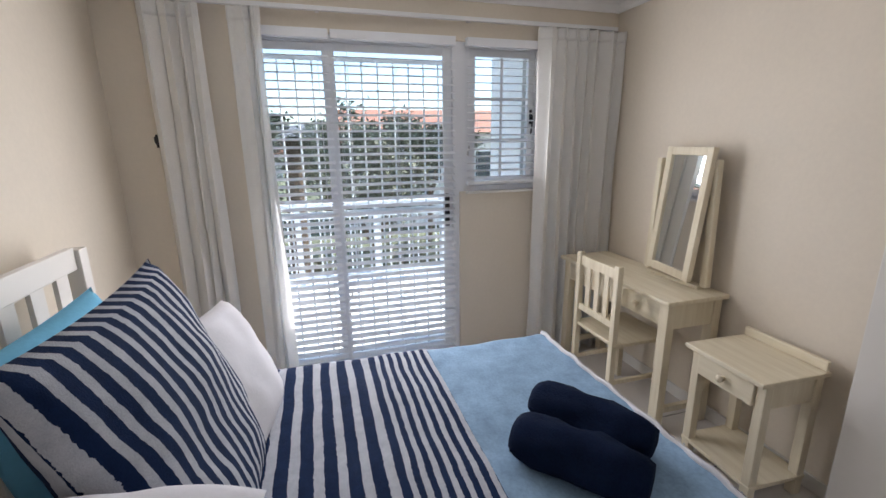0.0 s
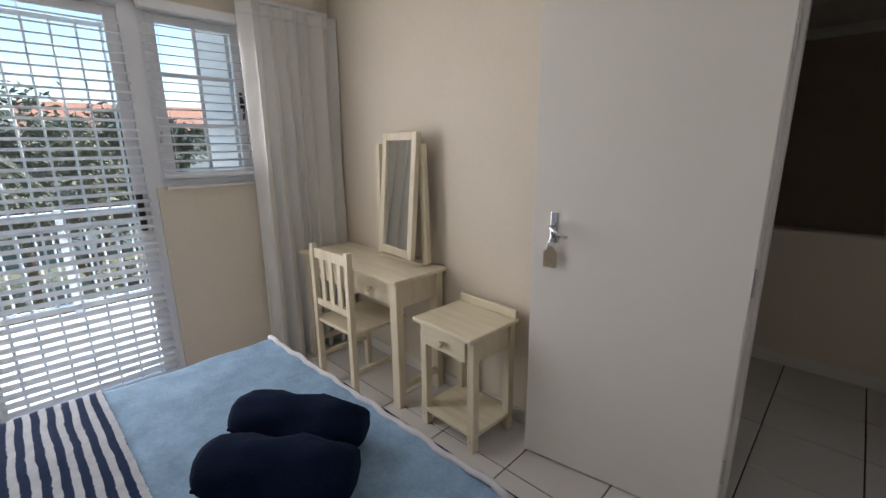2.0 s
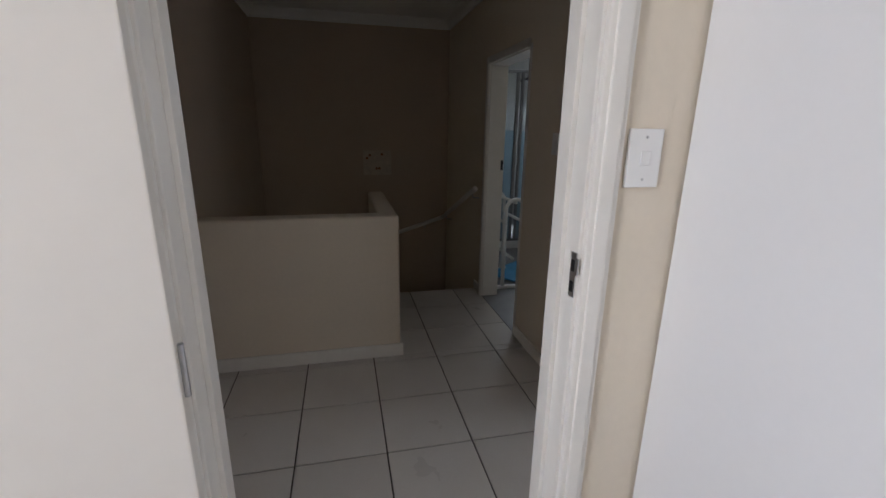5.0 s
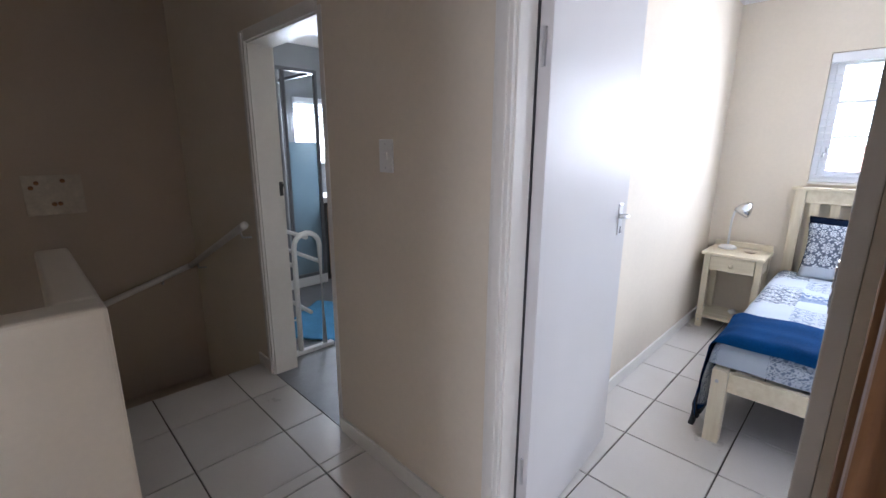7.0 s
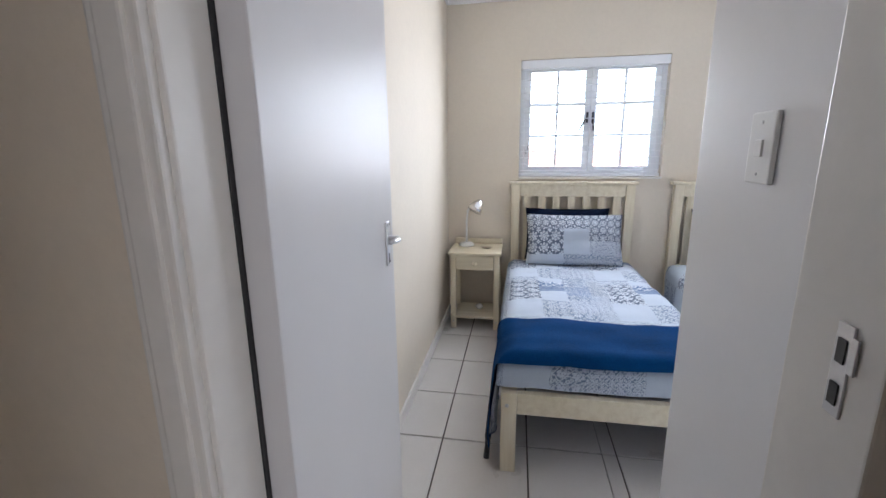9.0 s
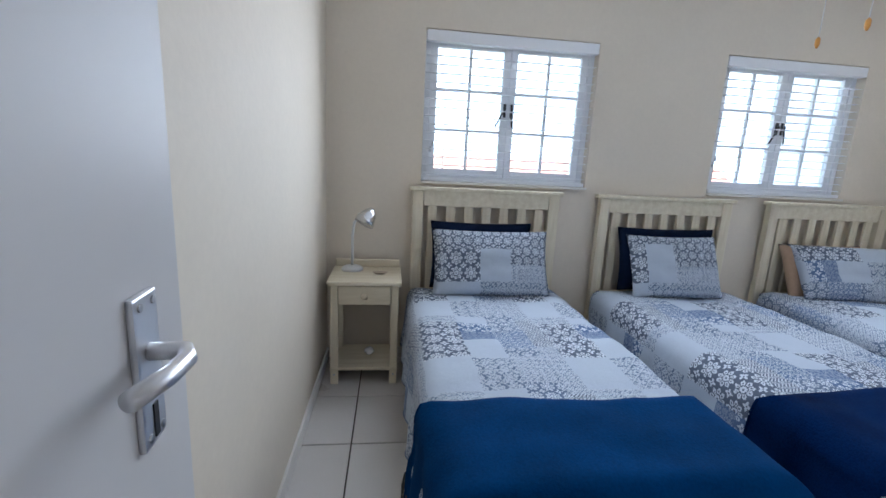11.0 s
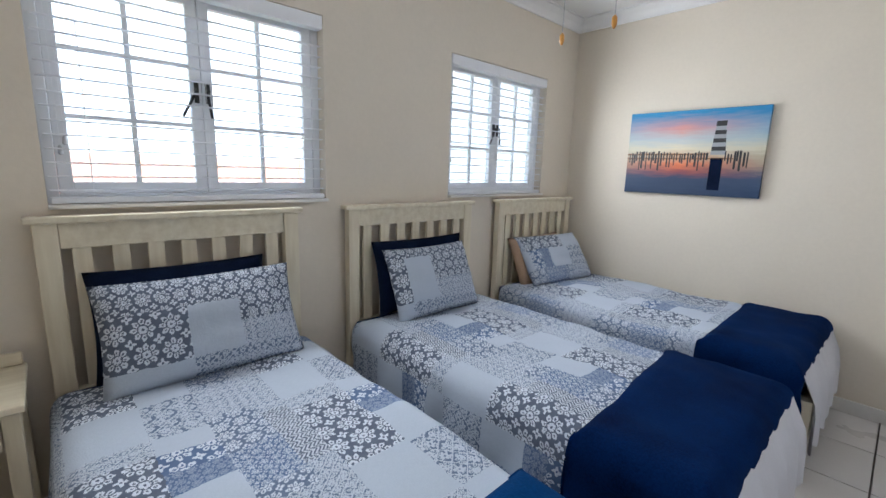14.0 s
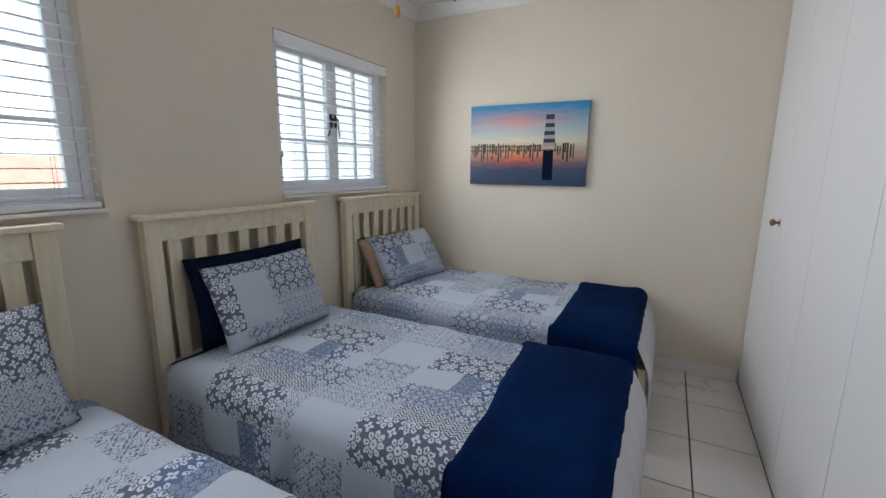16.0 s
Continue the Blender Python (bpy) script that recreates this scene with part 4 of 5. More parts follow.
part("lower_rail", boxes((-0.158, 0.158, -0.192, -0.172, 0.54, 0.58), bevel=0.004), M_cream, ch)
for i in range(3):
    x = -0.105 + 0.085 * i
    part("slat", boxes((x, x + 0.04, -0.188, -0.176, 0.58, 0.83), bevel=0.002), M_cream, ch)
part("apron", boxes((-0.158, 0.158, 0.165, 0.18, 0.37, 0.429), bevel=0.002), M_cream, ch)


# ---- beds and bedding ----
def drape(hx, hy, top, over, r, nx, ny, puff, seed, uv0=(0.0, 0.0), flare=0.02, thick=0.0):
    """Cloth over a slab: hx = (lo, hi), hy = (lo, hi) of the top; over = how far it hangs at x lo, x hi, y lo, y hi."""
    x0, x1, y0, y1 = hx[0] - over[0], hx[1] + over[1], hy[0] - over[2], hy[1] + over[3]

    def fold(a, lo, hi):
        e, s = (lo + r - a, -1) if a < lo + r else ((a - hi + r, 1) if a > hi - r else (0, 0))
        if e <= 0:
            return a, 0.0, 0
        q = r * math.pi / 2
        base = lo + r if s < 0 else hi - r
        if e < q:
            return base + s * r * math.sin(e / r), r * (1 - math.cos(e / r)), s
        return base + s * (r + flare * (e - q)), r + (e - q), s

    def place(u, v):
        a, b = x0 + u * (x1 - x0), y0 + v * (y1 - y0)
        x, dx, sx = fold(a, *hx)
        y, dy, sy = fold(b, *hy)
        d = max(dx, dy)
        k = noise.noise(Vector((a * 2.6 + seed, b * 2.6, seed))) + 0.45 * noise.noise(Vector((a * 7 + seed, b * 7, 4)))
        z = top - d + puff * k * (1 if d < r else 0.3)
        w = min(1.0, max(0.0, (d - r) / 0.15)) * 0.014
        x += sx * w * math.sin(b * 26 + seed + 2 * k)
        y += sy * w * math.sin(a * 24 + seed + 2 * k)
        return (x, y, z)

    def uv(u, v):
        return (x0 + u * (x1 - x0) + uv0[0], y0 + v * (y1 - y0) + uv0[1])

    return sheet(nx, ny, place, thick, uv)


BED_Y = (-1.535, -2.715, -3.905)


def single_bed(yc):
    b = thing("single_bed", pose(3.655, yc, 0), "cream wooden single bed with a slatted headboard", "bed", "single beds in a row")
    for y in (-0.455, 0.39):
        part("post", boxes((-0.05, -0.005, y, y + 0.065, 0, 1.095), bevel=0.004), M_cream, b)
        part("leg", boxes((-1.835, -1.77, y, y + 0.065, 0, 0.375), bevel=0.005), M_cream, b)
        part("side_rail", boxes((-1.769, -0.051, y + 0.02, y + 0.045, 0.24, 0.36), bevel=0.003), M_cream, b)
    part("top_cap", boxes((-0.062, 0.0, -0.475, 0.475, 1.095, 1.118), bevel=0.005), M_creamtop, b)
    part("top_rail", boxes((-0.042, -0.014, -0.389, 0.389, 1.005, 1.095), bevel=0.003), M_creamtop, b)
    part("lower_rail", boxes((-0.042, -0.014, -0.389, 0.389, 0.40, 0.49), bevel=0.003), M_creamtop, b)
    s0 = part("slat", boxes((-0.036, -0.02, -0.027, 0.027, 0.49, 1.005), bevel=0.002), M_cream, b)
    for i in range(7):
        s = s0 if i == 0 else new("slat", s0.data)
        s.parent = b
        s.matrix_local = pose(0, -0.333 + 0.111 * i, 0)
    part("foot_rail", boxes((-1.825, -1.79, -0.389, 0.389, 0.275, 0.37), bevel=0.004), M_creamtop, b)
    for y in (-0.43, 0.43):
        part("bolt", lathe([(0.008, 0), (0.008, 0.003), (0.003, 0.005)], 10), M_steel, b, at=Matrix.Translation((-1.836, y, 0.32)) @ pose(0, 0, 0, 0, -90))
    ma = thing("mattress", pose(3.655, yc, 0), "mattress under the patchwork duvet", "mattress", "mattresses")
    part("core", boxes((-1.765, -0.06, -0.44, 0.44, 0.362, 0.50), bevel=0.03, seg=3), M_navysheet, ma, "navy fitted sheet")


def duvet(yc, seed, uv0, foot, turned):
    d = thing("duvet", pose(3.655, yc, 0), "grey and blue patchwork printed duvet cover", "duvet", "patchwork duvets")
    bm = drape((-1.80 if foot < 0.2 else -1.775, -0.075), (-0.475, 0.475), 0.525, (foot, -0.02, 0.34, 0.34), 0.085, 96, 76, 0.02, seed, (0, 0), 0.05)
    lay = bm.loops.layers.uv.active
    for f in bm.faces:
        for lp in f.loops:
            u, v = lp[lay].uv
            lp[lay].uv = (uv0[0] + u, uv0[1] - v) if turned else (uv0[0] - u, uv0[1] + v)
    bm.verts.ensure_lookup_table()
    hems = [[bm.verts[i * 77 + j].co.copy() for i in range(97)] for j in (0, 76)]
    part("cover", bm, M_patch, d, smooth=True)
    for line in hems:
        part("hem", tube(line, 0.004, 6), M_patch, d, "stitched hem", smooth=True)
    z1, drop = 0.487, 0.34

    def lace(u, v):
        y = -0.47 + 0.94 * u
        return (-1.789 - 0.054 * min(1.0, v * 2.6) - (0.002 + 0.010 * v) * math.sin(y * 38 + seed + math.sin(y * 11)) - 0.012 * v, y, z1 - v * (drop + 0.01 * math.sin(y * 60)))

    if foot > 0.2:
        part("lace_edge", sheet(90, 6, lace), M_linen, d, "white frilled edge at the foot", smooth=True)


def throw(yc, seed, material, label, x0, x1, over, skew=0.0):
    """A blanket laid across the bed; its head-side edge runs aslant by skew, its pile lies in soft rolling folds."""
    t = thing("throw", pose(3.655, yc, 0), label, "blanket", "navy throws")
    bm = drape((x0, x1), (-0.488, 0.488), 0.550, over, 0.095, 60, 110, 0.012, seed, (0, 0), 0.05)

    def settle(co):
        f = (co.x - x0) / (x1 - x0)
        co.x += skew * max(-0.5, min(0.5, co.y)) * f
        roll = noise.noise(Vector((co.x * 9 + seed, co.y * 2.2 + 1.5 * co.x, seed))) + 0.5 * noise.noise(Vector((co.x * 4, co.y * 9 + seed, 2)))
        k = 0.009 * roll * min(1.0, max(0.0, 1.0 - abs(f - 0.5) * 0.8))
        if co.z > 0.47:
            co.z += k
        else:
            co.y += k * (1 if co.y > 0 else -1)

    for v in bm.verts:
        settle(v.co)
    bm.verts.ensure_lookup_table()
    edge = [bm.verts[60 * 111 + j].co.copy() for j in range(111)]
    part("cloth", bm, material, t, smooth=True)
    part("hem", tube(edge, 0.005, 8), material, t, "stitched hem", smooth=True)
    return t


def pillow(m, w, h, d, material, label, seed, group="", shift=(0.0, 0.0)):
    p = thing("pillow", m, label, "pillow", group)
    part("cover", cushion(w, h, d, 22, 0.05, seed, shift), material, p, smooth=True)
    return p


for i, yc in enumerate(BED_Y):
    single_bed(yc)
    duvet(yc, 3.1 + 2.7 * i, ((0.0, 0.0), (2.125, 0.25), (-0.22, 0.10))[i], 0.10 if i == 0 else 0.30, i == 1)
first_throw = throw(BED_Y[0], 1.0, M_royal, "royal blue fringed throw across the foot of the bed", -1.84, -1.36, (0.0, 0.0, 0.24, 0.42))
throw(BED_Y[1], 5.0, M_navy, "navy plush throw across the foot of the bed", -1.795, -1.33, (0.04, 0.0, 0.30, 0.50), -0.09)
throw(BED_Y[2], 9.0, M_navy, "navy plush throw across the foot of the bed", -1.795, -1.345, (0.04, 0.0, 0.10, 0.46), -0.03)
# fringe of the first throw
for i in range(16):
    x = -1.80 + i * 0.034
    part("tassel", tube([(x, 0.508, 0.19), (x + 0.004, 0.514, 0.14), (x + random.uniform(-0.012, 0.012), 0.512, 0.07), (x + random.uniform(-0.02, 0.02), 0.515, 0.035)], 0.007, 7, 0.014), M_dark, first_throw)

def bed_pillows(yc, seed, back, case, front, rear, turn=0.0, lean=24, drop=0.0):
    """Two pillows at the headboard; front and rear: (width, place across the bed)."""
    pillow(pose(3.535, yc + rear[1], 0.728 - drop, 0, 12 + drop * 160, 0) @ pose(0, 0, 0, 0, 0, -90), rear[0], 0.40, 0.11, back, ("tan" if back is M_tanlinen else "navy") + " pillow standing against the headboard", seed, "back pillows")
    pillow(pose(3.445, yc + front[1], 0.70 - drop * 0.3, 0, lean, turn) @ pose(0, 0, 0, 0, 0, -90), front[0], 0.40, 0.15, case, "patchwork printed pillow leaning on the headboard", seed + 1.3, "patchwork pillows")


bed_pillows(BED_Y[0], 0.7, M_navydark, M_patch_case, (0.70, -0.01), (0.62, 0.035))
bed_pillows(BED_Y[1], 2.2, M_navydark, M_patch_side, (0.60, 0.005), (0.66, 0.01))
bed_pillows(BED_Y[2], 4.4, M_tanlinen, M_patch, (0.66, -0.03), (0.64, 0.02), -8, 36, 0.075)

# double bed in the west bedroom; local y runs from the head (0) to the foot (2.0)
db = thing("double_bed", pose(-1.83, -4.68, 0), "white wooden double bed with a slatted headboard", "bed")
for x in (-0.76, 0.70):
    part("post", boxes((x, x + 0.06, 0.02, 0.075, 0, 1.20), bevel=0.005), M_doorpaint, db)
    part("leg", boxes((x + 0.03, x + 0.09, 1.95, 2.01, 0, 0.27), bevel=0.004), M_doorpaint, db)
part("top_rail", boxes((-0.699, 0.699, 0.03, 0.06, 1.125, 1.21), bevel=0.005), M_doorpaint, db)
part("lower_rail", boxes((-0.699, 0.699, 0.03, 0.06, 0.50, 0.60), bevel=0.005), M_doorpaint, db)
s0 = part("slat", boxes((-0.036, 0.036, 0.037, 0.053, 0.60, 1.125), bevel=0.002), M_doorpaint, db)
for i in range(9):
    s = s0 if i == 0 else new("slat", s0.data)
    s.parent = db
    s.matrix_local = pose(-0.60 + 0.15 * i, 0, 0)
part("base", boxes((-0.70, 0.70, 0.08, 2.0, 0.05, 0.30), bevel=0.01), M_navysheet, db, "navy bed base cover")
ma = thing("mattress", pose(-1.83, -4.68, 0), "deep mattress on the double bed", "mattress")
part("core", boxes((-0.70, 0.70, 0.085, 2.04, 0.302, 0.555), bevel=0.04, seg=3), M_mattress, ma)
bl = thing("blanket", pose(-1.83, -4.68, 0), "light blue fleece blanket over the foot of the double bed", "blanket")
part("cloth", drape((-0.73, 0.73), (1.372, 2.085), 0.578, (0.22, 0.22, 0.0, -0.045), 0.045, 80, 60, 0.016, 2.0, (0, 0), 0.04), M_ltblue, bl, smooth=True)
part("piping", tube([(-0.70 + 1.40 * i / 40, 2.045 + 0.004 * math.sin(i * 1.7), 0.583 + 0.005 * math.sin(i * 0.9)) for i in range(41)], 0.011, 8), M_linen, bl, "white piped edge", smooth=True)
part("border", drape((-0.725, 0.725), (1.80, 2.088), 0.574, (0.20, 0.20, -0.235, 0.15), 0.04, 60, 20, 0.01, 2.0, (0, 0), 0.04), M_navysheet, bl, "navy border", smooth=True)
cv = thing("bedspread", pose(-1.83, -4.68, 0), "navy and white striped bedspread", "bedspread")


def spread_uv(bm):
    lay = bm.loops.layers.uv.active
    for f in bm.faces:
        for lp in f.loops:
            u, v = lp[lay].uv
            lp[lay].uv = (u, 1.405 - v)
    return bm


part("hem", tube([(-0.69 + 1.38 * i / 40, 0.168, 0.591 + 0.004 * math.sin(i * 0.9)) for i in range(41)], 0.006, 8), M_stripes, cv, "turned hem", smooth=True)
part("cover", spread_uv(drape((-0.735, 0.735), (0.16, 1.455), 0.590, (0.24, 0.24, 0.0, -0.05), 0.045, 64, 64, 0.012, 6.0, (0, 0), 0.04)), M_stripes, cv, smooth=True)


def striped_cushion(m, w, d, label):
    p = thing("cushion", m, label, "cushion")
    bm = cushion(w, w, d, 24, 0.06, 1.9)
    lay = bm.loops.layers.uv.active
    for f in bm.faces:
        for lp in f.loops:
            u, v = lp[lay].uv
            lp[lay].uv = (v + 2.2, (u + 1.9) * 1.4 + 0.5)
    part("cover", bm, M_stripes, p, smooth=True)


striped_cushion(pose(-1.755, -4.12, 0.885, 20, 0, 0), 0.75, 0.20, "large square navy and white striped cushion")
pillow(pose(-2.20, -4.075, 0.765, 26, -8, -6), 0.62, 0.50, 0.17, M_linen, "white pillow leaning on the bed beside the striped cushion", 7.0)
pillow(pose(-2.02, -4.45, 0.86, 14, 0, 0), 0.66, 0.50, 0.14, M_teal, "teal blue pillow against the white headboard", 8.0)
pillow(pose(-1.15, -4.19, 0.70, 90, 0, 2), 0.60, 0.54, 0.24, M_linen, "white pillow lying flat beside the striped cushion", 9.0)
pillow(pose(-1.13, -4.17, 0.918, 88, 0, -3), 0.62, 0.56, 0.28, M_linen, "white pillow stacked on another pillow", 11.0)


def towel_roll(m, length, r, label):
    t = thing("towel", m, label, "towel", "rolled towels")
    bm = bmesh.new()
    n, k = 40, 18
    g = []
    for i in range(k + 1):
        f = i / k * 2 - 1
        ring = []
        e = r * (1 - 0.30 * abs(f) ** 8)
        for j in range(n):
            a = 2 * math.pi * j / n
            q = e * (1 + 0.20 * noise.noise(Vector((f * 2, math.cos(a) * 1.5, math.sin(a) * 1.5 + r * 40))) + 0.05 * noise.noise(Vector((f * 7, math.cos(a) * 4, math.sin(a) * 4))))
            ring.append(bm.verts.new((f * length / 2, q * math.cos(a) * 1.12, max(-r * 0.86, q * math.sin(a)) * 0.92 + r * 0.79)))
        g.append(ring)
    for q0, q1 in zip(g, g[1:]):
        for j in range(n):
            bm.faces.new((q0[j], q0[(j + 1) % n], q1[(j + 1) % n], q1[j]))
    bm.faces.new(g[0][::-1])
    bm.faces.new(g[-1])
    part("roll", bm, M_navydark, t, smooth=True)
    part("hem", tube([(-length / 2 * 0.92 + length * 0.92 * i / 14, -r * 1.06, r * (0.62 + 0.02 * math.sin(i))) for i in range(15)], 0.006, 6), M_navydark, t)


towel_roll(pose(-1.735, -2.90, 0.592, -6, 0, 31), 0.41, 0.077, "rolled navy bath towel on the double bed")
towel_roll(pose(-1.60, -3.03, 0.583, 0, 0, 38), 0.41, 0.078, "rolled navy bath towel on the double bed")


# ---- landing: mirror, rail, lamp, stairs ----
wm = thing("wall_mirror", pose(0.325, -1.529, 0), "tall mirror in a dark wooden frame on the landing wall", "mirror")
bm = boxes((-0.278, -0.236, 0.0, 0.030, 0.25, 1.95), (0.176, 0.212, 0.0, 0.022, 0.25, 1.95), (-0.236, 0.176, 0.0, 0.022, 0.25, 0.285), (-0.236, 0.176, 0.0, 0.022, 1.915, 1.95), bevel=0.006)
part("mirror_frame", bm, M_brown, wm, "dark brown wooden frame")
part("mirror_glass", boxes((-0.237, 0.177, 0.004, 0.016, 0.284, 1.916)), M_mirror, wm, "silvered mirror glass")

hr = thing("handrail", pose(0, 0, 0), "cream painted round handrail down the stair walls", "handrail")
part("rail", tube([(0.55, 1.06, 0.935), (0.55, 1.08, 0.927), (0.55, 2.285, 0.45)], 0.022, 14), M_trim, hr, smooth=True)
part("rail", tube([(0.54, 2.285, 0.448), (0.48, 2.285, 0.43), (-1.25, 2.285, -0.12)], 0.022, 14), M_trim, hr, smooth=True)
for y, z in ((1.14, 0.903), (2.1, 0.523)):
    part("bracket", tube([(0.55, y, z - 0.02), (0.56, y, z - 0.055), (0.613, y, z - 0.06)], 0.006, 8), M_steel, hr)
for x, z in ((0.35, 0.389), (-1.1, -0.072)):
    part("bracket", tube([(x, 2.285, z - 0.02), (x, 2.30, z - 0.055), (x, 2.348, z - 0.06)], 0.006, 8), M_steel, hr)

lp = thing("ceiling_lamp", pose(-0.36, 1.35, H), "round glass ceiling lamp, unlit", "ceiling light")
part("base", lathe([(0.13, -0.025), (0.135, -0.012), (0.13, 0.0)], 32), M_brown, lp, "dark rim", smooth=True)
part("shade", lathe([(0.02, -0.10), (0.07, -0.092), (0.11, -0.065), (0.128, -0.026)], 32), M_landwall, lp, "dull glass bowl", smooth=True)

# the flight turns left behind the parapet
st = thing("staircase", pose(0, 0, 0), "dark stairs going down from the landing", "staircase", kind="structure")
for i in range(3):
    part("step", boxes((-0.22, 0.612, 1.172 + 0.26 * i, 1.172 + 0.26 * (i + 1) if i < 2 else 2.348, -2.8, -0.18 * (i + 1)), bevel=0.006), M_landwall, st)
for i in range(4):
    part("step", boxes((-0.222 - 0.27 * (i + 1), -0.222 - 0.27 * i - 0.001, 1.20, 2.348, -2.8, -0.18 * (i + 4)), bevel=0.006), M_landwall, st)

# thin board added for an unclear pale patch with dark spots over the stairs
M_paleboard = plain("pale_board", (0.60, 0.53, 0.44), 0.8, vary=0.14, scale=14)
pr = thing("wall_patch", pose(-0.17, 2.345, 1.06), "small board added for a pale patch with dark spots on the stair wall", "wall plaque")
part("board", boxes((-0.15, 0.15, -0.012, 0.0, -0.13, 0.13), bevel=0.004), M_paleboard, pr)
for x, z in ((-0.11, 0.05), (-0.08, 0.08), (0.05, 0.09), (-0.01, -0.06), (0.02, -0.058)):
    part("motif", lathe([(0.014, 0), (0.014, 0.003), (0.005, 0.004)], 10), M_brown, pr, at=pose(x, -0.012, z, 90))

# ---- bathroom ----
lk = thing("door_latch", pose(0.735, 0.951, 1.14), "black metal latch on the bathroom door frame", "latch")
part("plate", boxes((-0.010, 0.010, -0.006, 0.0, -0.04, 0.04), bevel=0.002), M_dark, lk)
part("bolt", boxes((-0.008, 0.008, -0.02, -0.006, 0.01, 0.03), bevel=0.003), M_dark, lk)
tr = thing("towel_stand", pose(0.945, 1.10, 0, 0, 0, 90), "white free-standing towel rail with arched ends", "towel rail")
for x in (-0.0, 0.52):
    arch = [(x, -0.09, 0.03), (x, -0.09, 0.74)] + [(x, -0.09 * math.cos(a), 0.74 + 0.09 * math.sin(a)) for a in (math.pi * k / 8 for k in range(1, 8))] + [(x, 0.09, 0.74), (x, 0.09, 0.03)]
    part("arch", tube(arch, 0.017, 10), M_plastic, tr, smooth=True)
    part("foot", boxes((x - 0.02, x + 0.02, -0.15, 0.15, 0.0, 0.03), bevel=0.008), M_plastic, tr)
for y, z in ((0.0, 0.80), (-0.09, 0.62), (0.09, 0.62), (0.0, 0.28)):
    part("bar", tube([(0.0, y, z), (0.52, y, z)], 0.014, 10), M_plastic, tr, smooth=True)
bmat = thing("bath_mat", pose(1.27, 1.50, 0, 0, 0, 35), "blue tufted bath mat on the vinyl floor", "bath mat")
part("cover", sheet(40, 26, lambda u, v: ((u - 0.5) * 0.75 + 0.004 * math.sin(v * 30), (v - 0.5) * 0.5, 0.016 + 0.005 * noise.noise(Vector((u * 14, v * 9, 0)))), 0.012), M_mat, bmat, smooth=True)

sh = thing("shower_enclosure", pose(0, 0, 0), "chrome framed shower enclosure with half-frosted glass", "shower")
part("tray", boxes((0.755, 1.84, 2.42, 3.375, 0.0, 0.10), bevel=0.01), M_ceramic, sh, "white shower tray")
for x in (0.80, 1.44, 1.50, 1.82):
    part("post", boxes((x - 0.016, x + 0.016, 2.42, 2.45, 0.10, 2.06), bevel=0.003), M_darkchrome, sh)
for z in (0.115, 2.06):
    part("rail", boxes((0.785, 1.836, 2.418, 2.452, z - 0.016, z + 0.016), bevel=0.003), M_darkchrome, sh)
for a, b in ((0.818, 1.422), (1.518, 1.802)):
    g = part("glass", boxes((a, b, 2.431, 2.437, 1.42, 2.042)), M_glass, sh)
    g.visible_shadow = False
    part("frosted_glass", boxes((a, b, 2.431, 2.437, 0.134, 1.42)), M_frost, sh, "frosted lower glass")
part("side_rail", boxes((1.805, 1.835, 2.453, 3.375, 2.045, 2.075), bevel=0.003), M_darkchrome, sh)
vn = thing("vanity", pose(2.15, 2.69, 0), "dark striped vanity with a white basin", "vanity")
part("cabinet", boxes((-0.26, 0.26, -0.20, 0.20, 0.0, 0.82), bevel=0.006), M_dark, vn)
for i in range(7):
    part("slat", boxes((-0.24 + 0.07 * i, -0.21 + 0.07 * i, -0.206, -0.2, 0.05, 0.78), bevel=0.002), M_tanlinen, vn)
part("basin", boxes((-0.29, 0.29, -0.23, 0.22, 0.82, 0.88), bevel=0.015, seg=3), M_ceramic, vn)
part("tap", tube([(0, 0.12, 0.88), (0, 0.12, 1.0), (0, 0.06, 1.03), (0, 0.0, 1.0)], 0.012, 10), M_chrome, vn, smooth=True)
casw = thing("window_bathroom", pose(2.39, 3.44, 1.2), "bright bathroom window in a white frame", "window", kind="structure")
part("window_frame", boxes((-0.33, -0.30, -0.02, 0.02, 0, 0.7), (0.30, 0.33, -0.02, 0.02, 0, 0.7), (-0.30, 0.30, -0.02, 0.02, 0, 0.035), (-0.30, 0.30, -0.02, 0.02, 0.665, 0.7), (-0.02, 0.02, -0.02, 0.02, 0.035, 0.665), bevel=0.003), M_alu, casw)
for a, b in ((-0.30, -0.02), (0.02, 0.30)):
    pn = part("pane", boxes((a, b, -0.002, 0.002, 0.035, 0.665)), M_glass, casw)
    pn.visible_shadow = False
blind(pose(2.39, 3.36, 0), 0.67, 1.18, 1.93, 0.036, 0.03, 55, "white Venetian blind on the bathroom window", 0.05)

# ---- twin bedroom: lamp, dish, canvas, pull cords ----
dl = thing("desk_lamp", pose(3.55, -0.735, 0.618), "small white desk lamp on the bedside table", "lamp")
part("base", lathe([(0.062, 0.0), (0.062, 0.012), (0.05, 0.022), (0.014, 0.03)], 24), M_plastic, dl, smooth=True)
part("stem", tube([(0, 0, 0.025), (0.0, 0, 0.2), (-0.005, -0.01, 0.28), (-0.03, -0.04, 0.335), (-0.06, -0.075, 0.345)], 0.008, 10), M_plastic, dl, smooth=True)
part("shade", lathe([(0.056, -0.055), (0.053, -0.03), (0.040, 0.01), (0.022, 0.035), (0.012, 0.045)], 20), M_chrome, dl, "pale metal shade", smooth=True, at=pose(-0.075, -0.095, 0.335, 28, 24))
di = thing("trinket_dish", pose(3.46, -0.90, 0.618), "small oval brown dish on the bedside table", "dish")
